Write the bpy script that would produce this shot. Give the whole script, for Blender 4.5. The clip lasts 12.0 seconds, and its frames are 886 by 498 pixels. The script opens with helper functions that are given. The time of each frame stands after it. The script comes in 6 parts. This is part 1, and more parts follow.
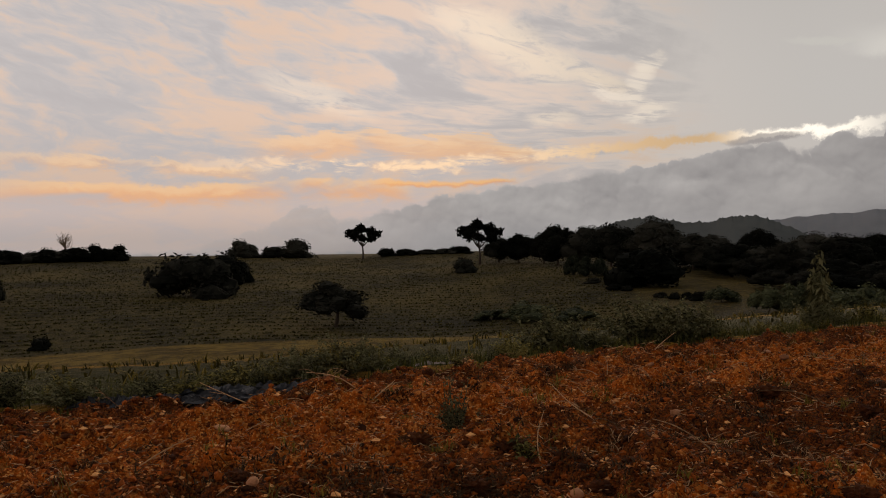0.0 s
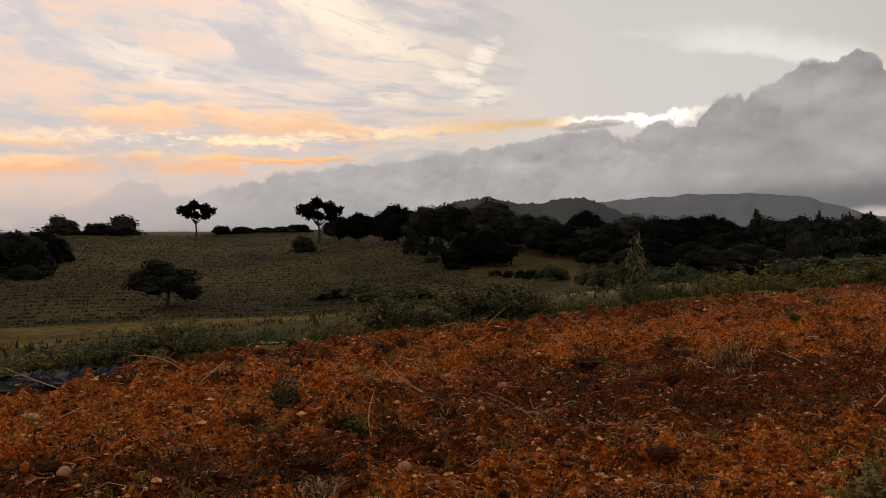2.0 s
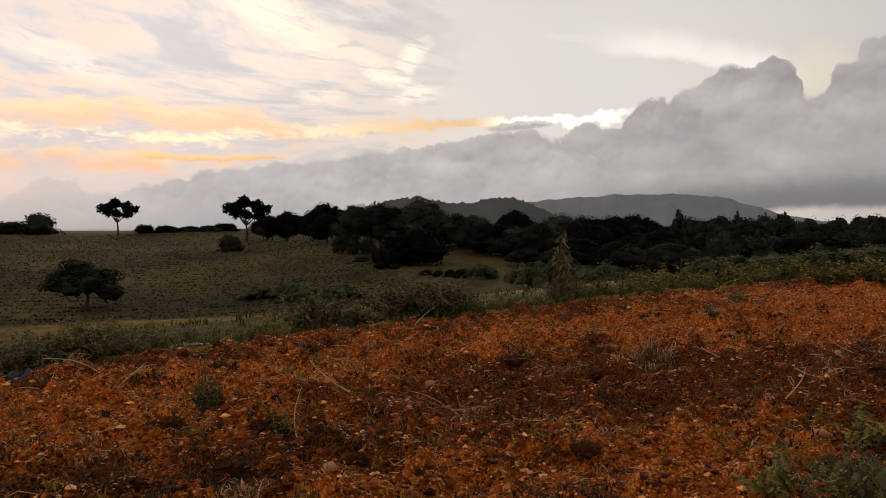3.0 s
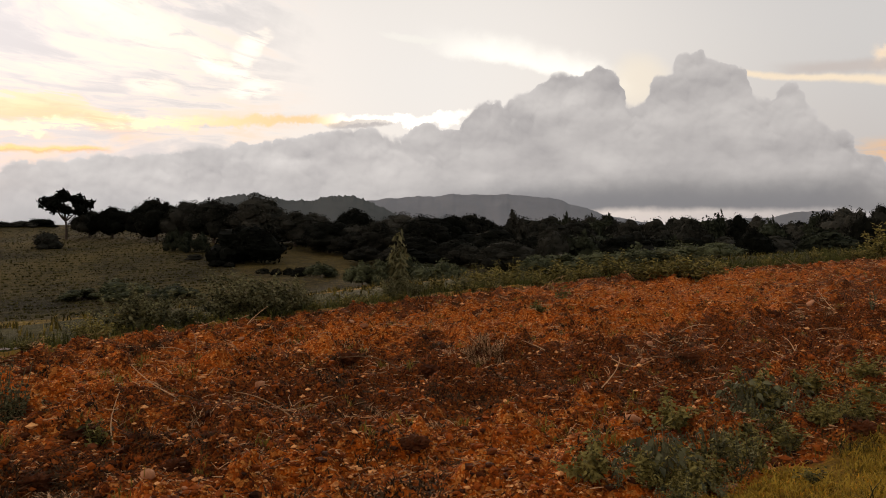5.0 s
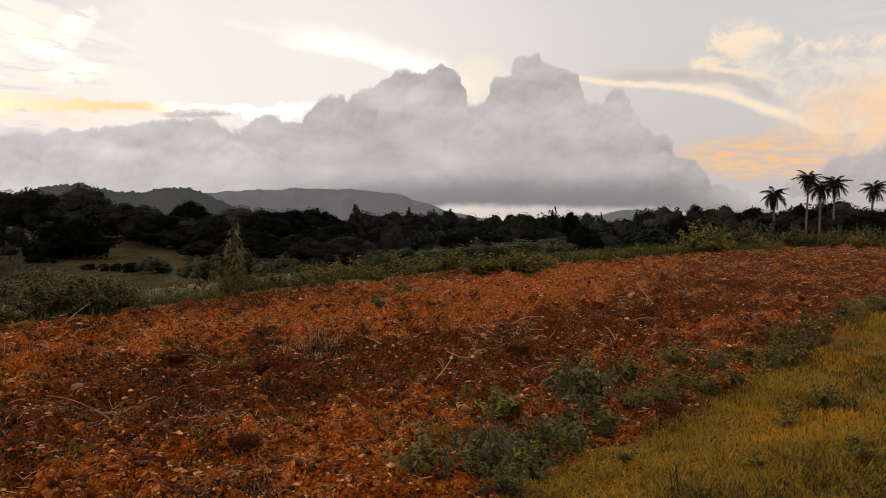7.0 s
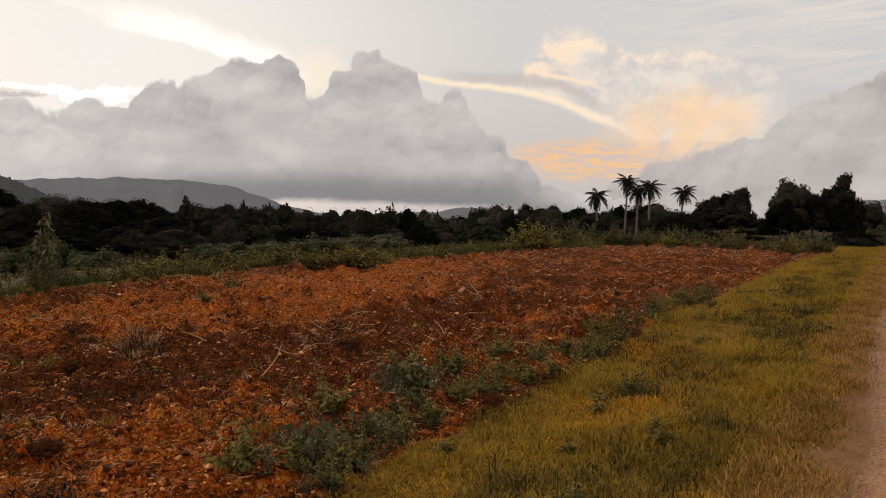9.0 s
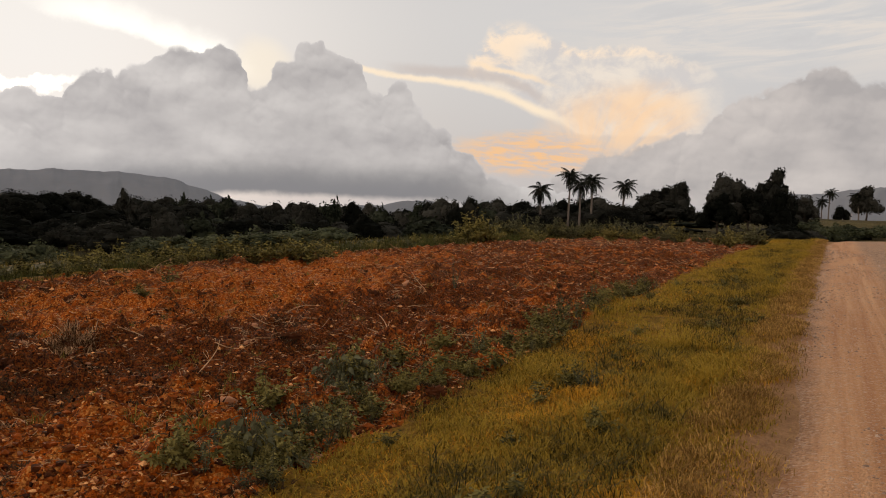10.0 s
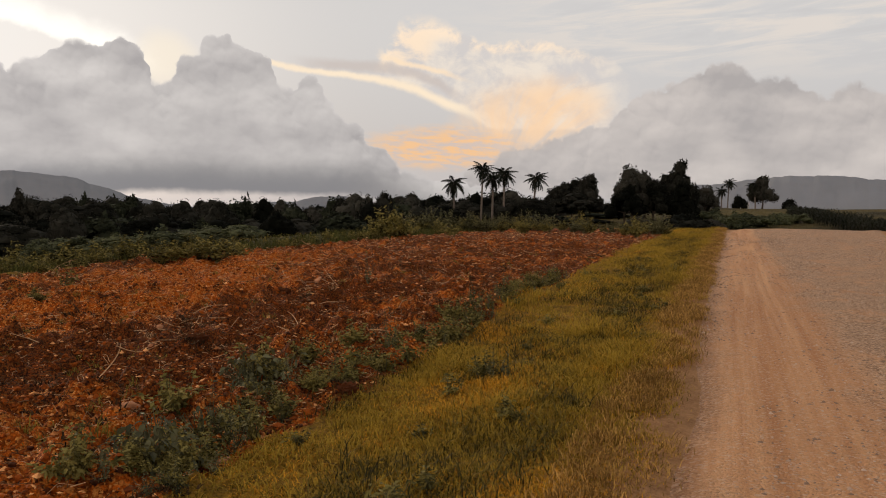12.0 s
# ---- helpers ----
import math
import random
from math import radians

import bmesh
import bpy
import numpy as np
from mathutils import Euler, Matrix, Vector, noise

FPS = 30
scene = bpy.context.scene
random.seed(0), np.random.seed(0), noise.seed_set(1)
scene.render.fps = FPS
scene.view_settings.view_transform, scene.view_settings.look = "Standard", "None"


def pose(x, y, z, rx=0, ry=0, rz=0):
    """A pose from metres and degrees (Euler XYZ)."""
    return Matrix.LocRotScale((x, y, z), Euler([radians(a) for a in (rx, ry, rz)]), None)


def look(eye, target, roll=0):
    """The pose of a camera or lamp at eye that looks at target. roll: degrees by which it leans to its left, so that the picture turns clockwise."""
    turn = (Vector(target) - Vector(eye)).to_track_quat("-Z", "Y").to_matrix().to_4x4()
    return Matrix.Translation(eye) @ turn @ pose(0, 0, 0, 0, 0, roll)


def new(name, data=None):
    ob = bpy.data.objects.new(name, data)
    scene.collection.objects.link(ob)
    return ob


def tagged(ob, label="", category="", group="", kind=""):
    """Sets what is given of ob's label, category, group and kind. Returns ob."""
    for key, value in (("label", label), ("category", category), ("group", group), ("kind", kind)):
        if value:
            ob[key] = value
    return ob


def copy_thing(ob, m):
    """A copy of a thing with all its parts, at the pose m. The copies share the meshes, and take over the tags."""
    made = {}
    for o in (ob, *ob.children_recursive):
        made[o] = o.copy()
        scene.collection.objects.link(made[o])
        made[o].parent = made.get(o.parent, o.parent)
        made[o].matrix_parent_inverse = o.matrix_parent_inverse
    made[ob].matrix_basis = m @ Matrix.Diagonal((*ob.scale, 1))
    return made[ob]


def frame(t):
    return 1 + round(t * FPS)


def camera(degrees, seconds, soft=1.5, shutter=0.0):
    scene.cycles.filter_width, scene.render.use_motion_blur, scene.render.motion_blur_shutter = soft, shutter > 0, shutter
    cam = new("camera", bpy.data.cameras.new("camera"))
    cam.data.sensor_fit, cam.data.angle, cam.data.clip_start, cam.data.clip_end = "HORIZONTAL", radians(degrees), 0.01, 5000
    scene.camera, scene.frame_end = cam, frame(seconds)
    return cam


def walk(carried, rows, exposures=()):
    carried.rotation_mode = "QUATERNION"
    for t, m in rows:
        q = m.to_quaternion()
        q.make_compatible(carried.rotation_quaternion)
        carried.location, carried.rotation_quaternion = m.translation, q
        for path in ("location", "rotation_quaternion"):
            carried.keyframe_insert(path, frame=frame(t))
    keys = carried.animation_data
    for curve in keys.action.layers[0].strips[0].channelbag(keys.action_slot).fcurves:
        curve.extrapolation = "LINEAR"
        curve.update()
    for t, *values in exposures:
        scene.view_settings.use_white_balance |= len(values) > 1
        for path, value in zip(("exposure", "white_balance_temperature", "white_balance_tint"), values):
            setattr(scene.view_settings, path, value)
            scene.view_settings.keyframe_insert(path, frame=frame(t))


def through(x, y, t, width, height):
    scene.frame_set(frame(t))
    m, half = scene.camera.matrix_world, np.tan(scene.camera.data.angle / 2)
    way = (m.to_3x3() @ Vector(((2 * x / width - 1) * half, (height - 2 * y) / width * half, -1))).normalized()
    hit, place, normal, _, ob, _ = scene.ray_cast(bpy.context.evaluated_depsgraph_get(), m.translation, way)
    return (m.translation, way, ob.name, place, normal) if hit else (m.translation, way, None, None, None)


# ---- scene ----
cam = camera(58.0, 12.0, soft=1.0)
EYE = 1.65  # the eye's height over the near soil
# seconds, place from the first eye (right, ahead, up), yaw, pitch, roll
ROWS = [
    (0.0, -0.000, 0.000, 0.000, 0.00, 0.12, 0.61),
    (0.5, 0.014, -0.001, -0.003, -2.70, -0.28, 0.47),
    (1.0, 0.031, -0.003, -0.005, -5.71, -0.78, 0.36),
    (1.5, 0.046, -0.005, -0.007, -8.49, -1.20, 0.25),
    (2.0, 0.062, -0.009, -0.010, -11.41, -1.47, 0.15),
    (2.5, 0.077, -0.012, -0.012, -14.03, -1.53, 0.09),
    (3.0, 0.090, -0.016, -0.014, -16.39, -1.53, 0.06),
    (5.0, 0.155, -0.042, -0.023, -27.82, -1.62, -0.36),
    (5.5, 0.171, -0.050, -0.025, -30.64, -1.65, -0.45),
    (6.0, 0.188, -0.059, -0.027, -33.55, -1.69, -0.50),
    (6.5, 0.203, -0.068, -0.029, -36.21, -1.72, -0.53),
    (7.0, 0.218, -0.078, -0.031, -39.03, -1.86, -0.85),
    (9.0, 0.279, -0.124, -0.037, -50.64, -1.90, -1.86),
    (9.5, 0.292, -0.134, -0.039, -52.71, -2.03, -1.95),
    (10.0, 0.304, -0.143, -0.041, -54.58, -2.26, -1.91),
    (10.5, 0.316, -0.154, -0.042, -56.63, -2.40, -1.68),
    (11.0, 0.328, -0.165, -0.044, -58.58, -2.43, -1.43),
    (11.5, 0.339, -0.173, -0.045, -60.05, -2.46, -1.19),
    (12.0, 0.348, -0.178, -0.046, -60.67, -2.49, -0.91),
]
EXPOSURES = [(0.0, -0.82), (1.0, -0.70), (2.4, -0.42), (4.0, -0.14), (6.0, -0.02), (12.0, 0.0)]


def held(x, y, z, yaw, pitch, roll):
    return pose(x, y, EYE + z, 0, 0, yaw) @ pose(0, 0, 0, 90 + pitch) @ pose(0, 0, 0, 0, 0, -roll)


walk(cam, [(t, held(*row)) for t, *row in ROWS], EXPOSURES)

# ---- world: an evening sky behind a long bank of cloud ----
SUN_AZ, SUN_EL = 26.0, 6.5  # degrees to the right of the first view, and above the horizon


def lin(r, g, b):
    return tuple((c / 255 / 12.92 if c < 10 else ((c / 255 + 0.055) / 1.055) ** 2.4) for c in (r, g, b))


class Nodes:
    """A thin wrapper that writes node trees as expressions."""

    def __init__(self, tree):
        self.tree = tree
        tree.nodes.clear()

    def add(self, kind):
        return self.tree.nodes.new(kind)

    def put(self, socket, value):
        if isinstance(value, bpy.types.NodeSocket):
            self.tree.links.new(value, socket)
        elif isinstance(value, tuple) and len(value) == 3 and socket.type == "RGBA":
            socket.default_value = (*value, 1)
        else:
            socket.default_value = value

    def m(self, op, a, b=0.0, c=0.0, clamp=False):
        n = self.add("ShaderNodeMath")
        n.operation, n.use_clamp = op, clamp
        for s, v in zip(n.inputs, (a, b, c)):
            self.put(s, v)
        return n.outputs[0]

    def vec(self, x, y, z=0.0):
        n = self.add("ShaderNodeCombineXYZ")
        for s, v in zip(n.inputs, (x, y, z)):
            self.put(s, v)
        return n.outputs[0]

    def ease(self, v, lo, hi, to0=0.0, to1=1.0):
        n = self.add("ShaderNodeMapRange")
        n.interpolation_type = "SMOOTHSTEP"
        for i, x in enumerate((v, lo, hi, to0, to1)):
            self.put(n.inputs[i], x)
        return n.outputs[0]

    def noise(self, vector, scale, detail=4.0, rough=0.55, warp=0.0):
        n = self.add("ShaderNodeTexNoise")
        self.put(n.inputs["Vector"], vector)
        for k, x in (("Scale", scale), ("Detail", detail), ("Roughness", rough), ("Distortion", warp)):
            n.inputs[k].default_value = x
        return n.outputs["Fac"]

    def mix(self, fac, a, b, blend="MIX"):
        n = self.add("ShaderNodeMix")
        n.data_type, n.blend_type = "RGBA", blend
        self.put(n.inputs[0], fac), self.put(n.inputs[6], a), self.put(n.inputs[7], b)
        return n.outputs[2]

    def curve(self, v, points):
        n = self.add("ShaderNodeFloatCurve")
        c = n.mapping.curves[0]
        while len(c.points) < len(points):
            c.points.new(0.5, 0.5)
        for p, (x, y) in zip(c.points, points):
            p.location, p.handle_type = (x, y), "AUTO_CLAMPED"
        n.mapping.update()
        self.put(n.inputs["Value"], v)
        return n.outputs[0]


world = bpy.data.worlds.new("evening_sky")
scene.world = world
world.use_nodes = True
k = Nodes(world.node_tree)
coord = k.add("ShaderNodeTexCoord").outputs["Generated"]
sep = k.add("ShaderNodeSeparateXYZ")
k.put(sep.inputs[0], coord)
AZ = k.m("MULTIPLY", k.m("ARCTAN2", sep.outputs[0], sep.outputs[1]), 57.2958)
EL = k.m("MULTIPLY", k.m("ARCSINE", sep.outputs[2]), 57.2958)


def signed(v, gain):
    return k.m("MULTIPLY", k.m("SUBTRACT", v, 0.5), gain)


# slow and quick wobbles of the coordinates, for edges that are not ruled
drift = signed(k.noise(k.vec(k.m("MULTIPLY", AZ, 0.4), EL), 0.35, 4, 0.55), 2.0)
curl = signed(k.noise(k.vec(k.m("ADD", AZ, 71.0), EL), 0.8, 5, 0.6), 2.0)
AZW, ELW = k.m("ADD", AZ, k.m("MULTIPLY", curl, 0.9)), k.m("ADD", EL, k.m("MULTIPLY", drift, 0.7))


def spot(az, el, wide, high, tilt=0.0, fray=1.0, soft=1.0):
    """A soft frayed patch round (az, el); tilt: degrees of elevation gained for each degree to the right."""
    x = k.m("SUBTRACT", k.m("ADD", AZ, k.m("MULTIPLY", drift, fray)), az)
    y = k.m("SUBTRACT", k.m("SUBTRACT", k.m("ADD", EL, k.m("MULTIPLY", curl, 0.55 * fray)), el), k.m("MULTIPLY", x, tilt))
    d = k.m("ADD", k.m("POWER", k.m("DIVIDE", x, wide), 2.0), k.m("POWER", k.m("DIVIDE", y, high), 2.0))
    return k.ease(d, 1.0, 1.0 - soft)


def along_curve(points, fray=0.3, az=None):
    """How far the elevation lies above a curve through the points (azimuth, elevation), in degrees."""
    start, span = points[0][0], points[-1][0] - points[0][0]
    x = k.m("MULTIPLY_ADD", AZ if az is None else az, 1 / span, -start / span, clamp=True)
    c = k.m("MULTIPLY", k.curve(x, [((a - start) / span, e / 20) for a, e in points]), 20.0)
    return k.m("SUBTRACT", k.m("ADD", EL, k.m("MULTIPLY", curl, fray)), c)


def window(lo0, lo1, hi0, hi1):
    return k.m("MULTIPLY", k.ease(AZW, lo0, lo1), k.ease(AZW, hi1, hi0))


# clear air with a thin high veil
sky = k.add("ShaderNodeTexSky")
sky.sky_type, sky.sun_disc, sky.sun_elevation, sky.sun_rotation = "NISHITA", False, radians(SUN_EL), radians(SUN_AZ)
sky.air_density, sky.dust_density = 1.2, 2.5
nishita = k.mix(1.0, sky.outputs[0], (0.1, 0.1, 0.1), "MULTIPLY")
veil = k.mix(k.ease(EL, 0.0, 14.0), lin(196, 192, 193), lin(215, 212, 211))
veil = k.mix(k.ease(EL, 18.0, 60.0), veil, lin(150, 156, 166))
air = k.mix(0.92, nishita, veil)
# glow of the hidden sun
dx, dy = k.m("SUBTRACT", AZ, SUN_AZ + 1), k.m("SUBTRACT", EL, SUN_EL + 3)
away = k.m("SQRT", k.m("ADD", k.m("POWER", k.m("MULTIPLY", dx, 0.62), 2.0), k.m("POWER", k.m("MULTIPLY", dy, 0.8), 2.0)))
air = k.mix(k.m("MULTIPLY", k.ease(away, 18.0, 0.0), 0.9), air, (0.93, 0.89, 0.85))

# high cloud on the side away from the bank: slanting fleece above, level streaks below
slant = k.m("ADD", EL, k.m("MULTIPLY", k.m("MULTIPLY", k.m("ADD", AZ, 20.0), k.ease(EL, 5.0, 12.0)), 0.27))
swirl = signed(k.noise(k.vec(k.m("MULTIPLY", AZ, 0.5), k.m("ADD", EL, 23.0)), 0.22, 3, 0.5), 2.0)
fleece_at = k.vec(k.m("MULTIPLY", k.m("ADD", AZ, k.m("MULTIPLY", swirl, 5.0)), 0.105), k.m("MULTIPLY", k.m("ADD", slant, k.m("MULTIPLY", swirl, 1.6)), 0.33))
f1 = k.noise(fleece_at, 1.0, 5, 0.52, 0.6)
f2 = k.noise(k.vec(k.m("MULTIPLY", AZ, 0.34), k.m("ADD", slant, 40.0)), 1.0, 7, 0.62, 0.9)
strand = k.noise(k.vec(k.m("MULTIPLY", k.m("ADD", AZ, k.m("MULTIPLY", swirl, 3.0)), 0.15), k.m("MULTIPLY_ADD", slant, 1.0, k.m("MULTIPLY", swirl, 2.0))), 1.0, 6, 0.66, 0.5)
fleece = k.m("MULTIPLY_ADD", strand, 0.16, k.m("ADD", k.m("MULTIPLY", f1, 0.58), k.m("MULTIPLY", f2, 0.26)))
side = k.ease(k.m("ADD", AZ, k.m("MULTIPLY", curl, 2.5)), 20.0, 11.0)
low = k.ease(k.m("ADD", EL, k.m("MULTIPLY", curl, 0.5)), 10.0, 5.0)
cream = k.mix(k.ease(AZ, -14.0, 10.0), lin(238, 211, 188), lin(250, 230, 213))
cream = k.mix(low, cream, lin(244, 203, 162))
grey_gap = lin(193, 190, 190)
air = k.mix(k.m("MULTIPLY", k.ease(fleece, 0.53, 0.38), k.m("MULTIPLY", side, 0.6)), air, grey_gap)
air = k.mix(k.m("MULTIPLY", k.ease(fleece, 0.45, 0.59), k.m("MULTIPLY", side, k.m("MULTIPLY_ADD", low, -0.40, 0.92))), air, cream)
# thin cream fleece high over the far bank
side2 = k.m("MULTIPLY", k.ease(AZ, 58.0, 74.0), k.ease(EL, 8.0, 12.5))
f3 = k.noise(k.vec(k.m("MULTIPLY", AZ, 0.14), k.m("ADD", EL, k.m("MULTIPLY", AZ, -0.07))), 1.0, 7, 0.6, 0.6)
air = k.mix(k.m("MULTIPLY", k.m("MULTIPLY", k.ease(f3, 0.42, 0.62), side2), 0.55), air, lin(236, 223, 210))
air = k.mix(k.m("MULTIPLY", k.m("MULTIPLY", k.ease(f3, 0.48, 0.32), side2), 0.3), air, lin(196, 193, 193))
# peach haze low down, going lilac at the horizon
air = k.mix(k.m("MULTIPLY", k.ease(EL, 5.5, 2.0), k.m("MULTIPLY", k.ease(AZ, 18.0, 2.0), 0.6)), air, lin(214, 196, 187))
def ribbon(points, thick, lumpy, a0, a1, b0, b1, gain, top, foot, bare=0.42):
    """A level strip of cloud: bumpy crest along the points, torn foot."""
    d = k.m("ADD", along_curve(points, 0.35), k.m("MULTIPLY", signed(f2, 2.0), lumpy))
    body = k.m("MULTIPLY", k.ease(d, 0.16, -0.14), k.ease(d, -thick, -0.35 * thick))
    body = k.m("MULTIPLY", k.m("MULTIPLY", body, window(a0, a1, b0, b1)), k.ease(f1, bare - 0.12, bare + 0.1))
    return k.mix(k.m("MULTIPLY", body, gain), air, k.mix(k.ease(d, -0.15, -0.6 * thick), top, foot))


air = ribbon([(-40, 3.8), (-26, 4.7), (-18, 4.6), (-9, 5.2), (-4, 5.0), (-1, 4.3), (110, 4)], 1.7, 0.7, -34.0, -24.0, -4.0, -1.5, 0.9, lin(250, 208, 160), lin(244, 184, 132))
air = ribbon([(-40, 6.0), (-28, 6.4), (-20, 6.3), (-12, 5.9), (110, 6)], 1.0, 0.9, -34.0, -24.0, -15.0, -10.0, 0.75, lin(250, 214, 172), lin(236, 194, 156))
air = ribbon([(-40, 5), (-5, 5.0), (0, 4.9), (5, 5.1), (110, 5)], 0.5, 0.3, -6.0, -3.0, 4.0, 6.0, 0.9, lin(255, 200, 136), lin(246, 176, 112), 0.2)
air = ribbon([(-40, 7), (-14, 7.9), (-9, 8.2), (-5, 8.7), (-2, 8.0), (2, 8.3), (5, 7.5), (8, 7.0), (110, 7)], 2.2, 1.0, -15.0, -10.0, 5.0, 9.0, 0.8, lin(255, 216, 172), lin(246, 196, 150))
BAND = [(-40, 5.5), (-22, 5.6), (-12, 6.2), (-3, 6.0), (5, 6.7), (12, 7.0), (17, 7.35), (22, 7.45), (27, 7.6), (31, 8.1), (110, 9)]
over = along_curve(BAND, 0.9)
band = k.m("MULTIPLY", k.ease(k.m("ABSOLUTE", over), k.m("ADD", k.ease(AZ, 12.0, 22.0, 0.60, 0.46), k.m("MULTIPLY", curl, 0.35)), 0.1), k.m("MULTIPLY", k.ease(AZ, -24.0, -4.0), k.ease(AZ, 31.0, 26.0)))
band = k.m("MULTIPLY", k.m("MULTIPLY", band, 0.9), k.ease(k.m("ADD", f2, k.ease(AZ, 6.0, 22.0, 0.0, 0.6)), 0.40, 0.60))
air = k.mix(band, air, k.mix(k.ease(AZ, 6.0, 17.0), (1.2, 0.88, 0.56), k.mix(k.ease(AZ, 18.0, 23.0), lin(255, 214, 160), (2.2, 2.0, 1.7))))
# tufts and the white streak above the sun
for a_, e_, w_, h_, t_, g_ in ((11.6, 11.6, 2.6, 0.9, -0.35, 0.7), (6.5, 13.4, 5.4, 1.7, -0.3, 0.75), (3.0, 15.6, 5.5, 1.6, -0.2, 0.7), (-9.0, 11.0, 5.0, 1.4, -0.3, 0.4), (8.0, 9.2, 2.4, 0.6, 0.0, 0.55)):
    air = k.mix(k.m("MULTIPLY", k.m("MULTIPLY", spot(a_, e_, w_, h_, t_, 0.8, 1.0), k.ease(f2, 0.30, 0.52)), g_), air, (1.12, 0.95, 0.74))
wedge = along_curve([(-40, 13), (22, 13.4), (25.1, 12.8), (27.6, 12.1), (32.4, 11.5), (35.7, 10.6), (38.5, 10.0), (42, 9.0), (110, 9)], 0.5)
wedge = k.m("MULTIPLY", k.m("MULTIPLY", k.ease(wedge, -0.35, 0.25), k.ease(wedge, 2.2, 0.4)), window(25.5, 31.0, 38.0, 42.0))
air = k.mix(k.m("MULTIPLY", wedge, 0.9), air, (1.2, 1.14, 1.04))
for a_, e_, w_, h_, t_ in ((14.9, 12.7, 1.3, 0.8, 0.3), (14.0, 11.6, 1.1, 1.7, 0.9), (14.4, 9.4, 2.0, 0.8, 0.2), (12.4, 10.6, 2.2, 0.7, -0.3)):
    air = k.mix(k.m("MULTIPLY", spot(a_, e_, w_, h_, t_, 1.3, 1.0), k.ease(f2, 0.36, 0.60, 0.0, 0.75)), air, (1.22, 1.08, 0.90))
air = k.mix(k.m("MULTIPLY", spot(25.6, 13.1, 2.6, 0.35, -0.12, 0.5), 0.7), air, lin(255, 250, 240))
air = k.mix(k.m("MULTIPLY", spot(41.4, 10.0, 2.6, 2.4, 0.0, 0.5), 0.6), air, lin(255, 240, 216))

puffy = k.noise(k.vec(k.m("MULTIPLY", AZ, 0.8), EL), 0.55, 7, 0.6, 0.3)
# between the banks: a pale anvil with a bright lower arc, an orange fan and low orange bars
anvil = k.m("MULTIPLY", k.ease(along_curve([(-40, 0), (55, 10.1), (56.1, 10.7), (56.9, 11.6), (57.8, 12.9), (59, 13.1), (61.9, 12.6), (64, 11.9), (67.1, 12.1), (69.5, 11.6), (72, 10.9), (75, 9.5), (110, 8)], 0.5), 0.1, -0.35), window(54.0, 57.0, 70.5, 75.0))
anvil = k.m("MULTIPLY", anvil, k.ease(along_curve([(-40, 10), (51, 9.7), (55, 9.4), (57.5, 9.0), (60.1, 8.0), (62.6, 7.0), (64.5, 6.0), (68, 6), (110, 6)], 0.25), -0.1, 0.25))
air = k.mix(k.m("MULTIPLY", anvil, 0.9), air, k.mix(k.ease(puffy, 0.38, 0.64), lin(212, 206, 203), lin(240, 227, 212)))
lip = k.ease(k.m("ABSOLUTE", along_curve([(-40, 10), (55.8, 10.6), (56.9, 11.5), (57.8, 12.6), (59, 12.8), (61.9, 12.2), (64, 11.6), (67.1, 11.8), (69.5, 11.3), (72, 10.6), (110, 10)], 0.6)), k.ease(AZ, 58.0, 64.0, 1.3, 0.5), 0.05)
air = k.mix(k.m("MULTIPLY", k.m("MULTIPLY", lip, window(55.5, 56.5, 66.0, 73.0)), k.ease(puffy, 0.36, 0.55)), air, lin(255, 232, 206))
air = k.mix(k.m("MULTIPLY", k.m("MULTIPLY", spot(58.2, 11.6, 2.2, 1.6, 0.2, 0.7), k.ease(puffy, 0.35, 0.55)), 0.9), air, lin(255, 230, 202))
fan_at = k.vec(k.m("DIVIDE", k.m("SUBTRACT", AZ, 64.5), k.m("ADD", 2.0, k.m("MULTIPLY", k.m("ABSOLUTE", k.m("SUBTRACT", EL, 4.5)), 0.9))), k.m("MULTIPLY", EL, 0.1))
rays = k.noise(fan_at, 2.6, 6, 0.6, 0.4)
fan = k.m("MULTIPLY", k.m("MULTIPLY", spot(66.8, 7.0, 6.4, 3.3, 0.1, 0.8), k.ease(rays, 0.20, 0.60)), 0.85)
air = k.mix(fan, air, lin(254, 214, 172))
arc = k.ease(k.m("ABSOLUTE", along_curve([(-40, 11), (45, 11.0), (48.5, 10.2), (52.3, 9.7), (54.9, 9.5), (57.5, 9.05), (60.1, 8.1), (62.6, 7.1), (64.6, 6.0), (67, 5), (110, 5)], 0.22)), k.ease(AZ, 50.0, 62.0, 0.32, 0.6), 0.05)
air = k.mix(k.m("MULTIPLY", arc, window(46.0, 48.5, 61.0, 64.0)), air, lin(253, 233, 206))
air = k.mix(k.m("MULTIPLY", k.m("MULTIPLY", k.ease(k.m("ABSOLUTE", along_curve([(-40, 11), (50, 10.4), (52.3, 10.3), (56.1, 10.2), (60, 9.3), (62.6, 8.1), (110, 7)], 0.3)), 0.6, 0.1), window(49.0, 53.0, 60.0, 63.5)), 0.75), air, lin(203, 191, 184))
air = k.mix(k.m("MULTIPLY", k.m("MULTIPLY", k.ease(k.m("ABSOLUTE", along_curve([(-40, 11), (55.5, 11.0), (56.4, 10.8), (58.7, 10.4), (61.8, 9.6), (64, 9), (110, 8)], 0.35)), 0.30, 0.03), window(55.5, 57.0, 60.0, 63.0)), 0.85), air, lin(254, 228, 196))
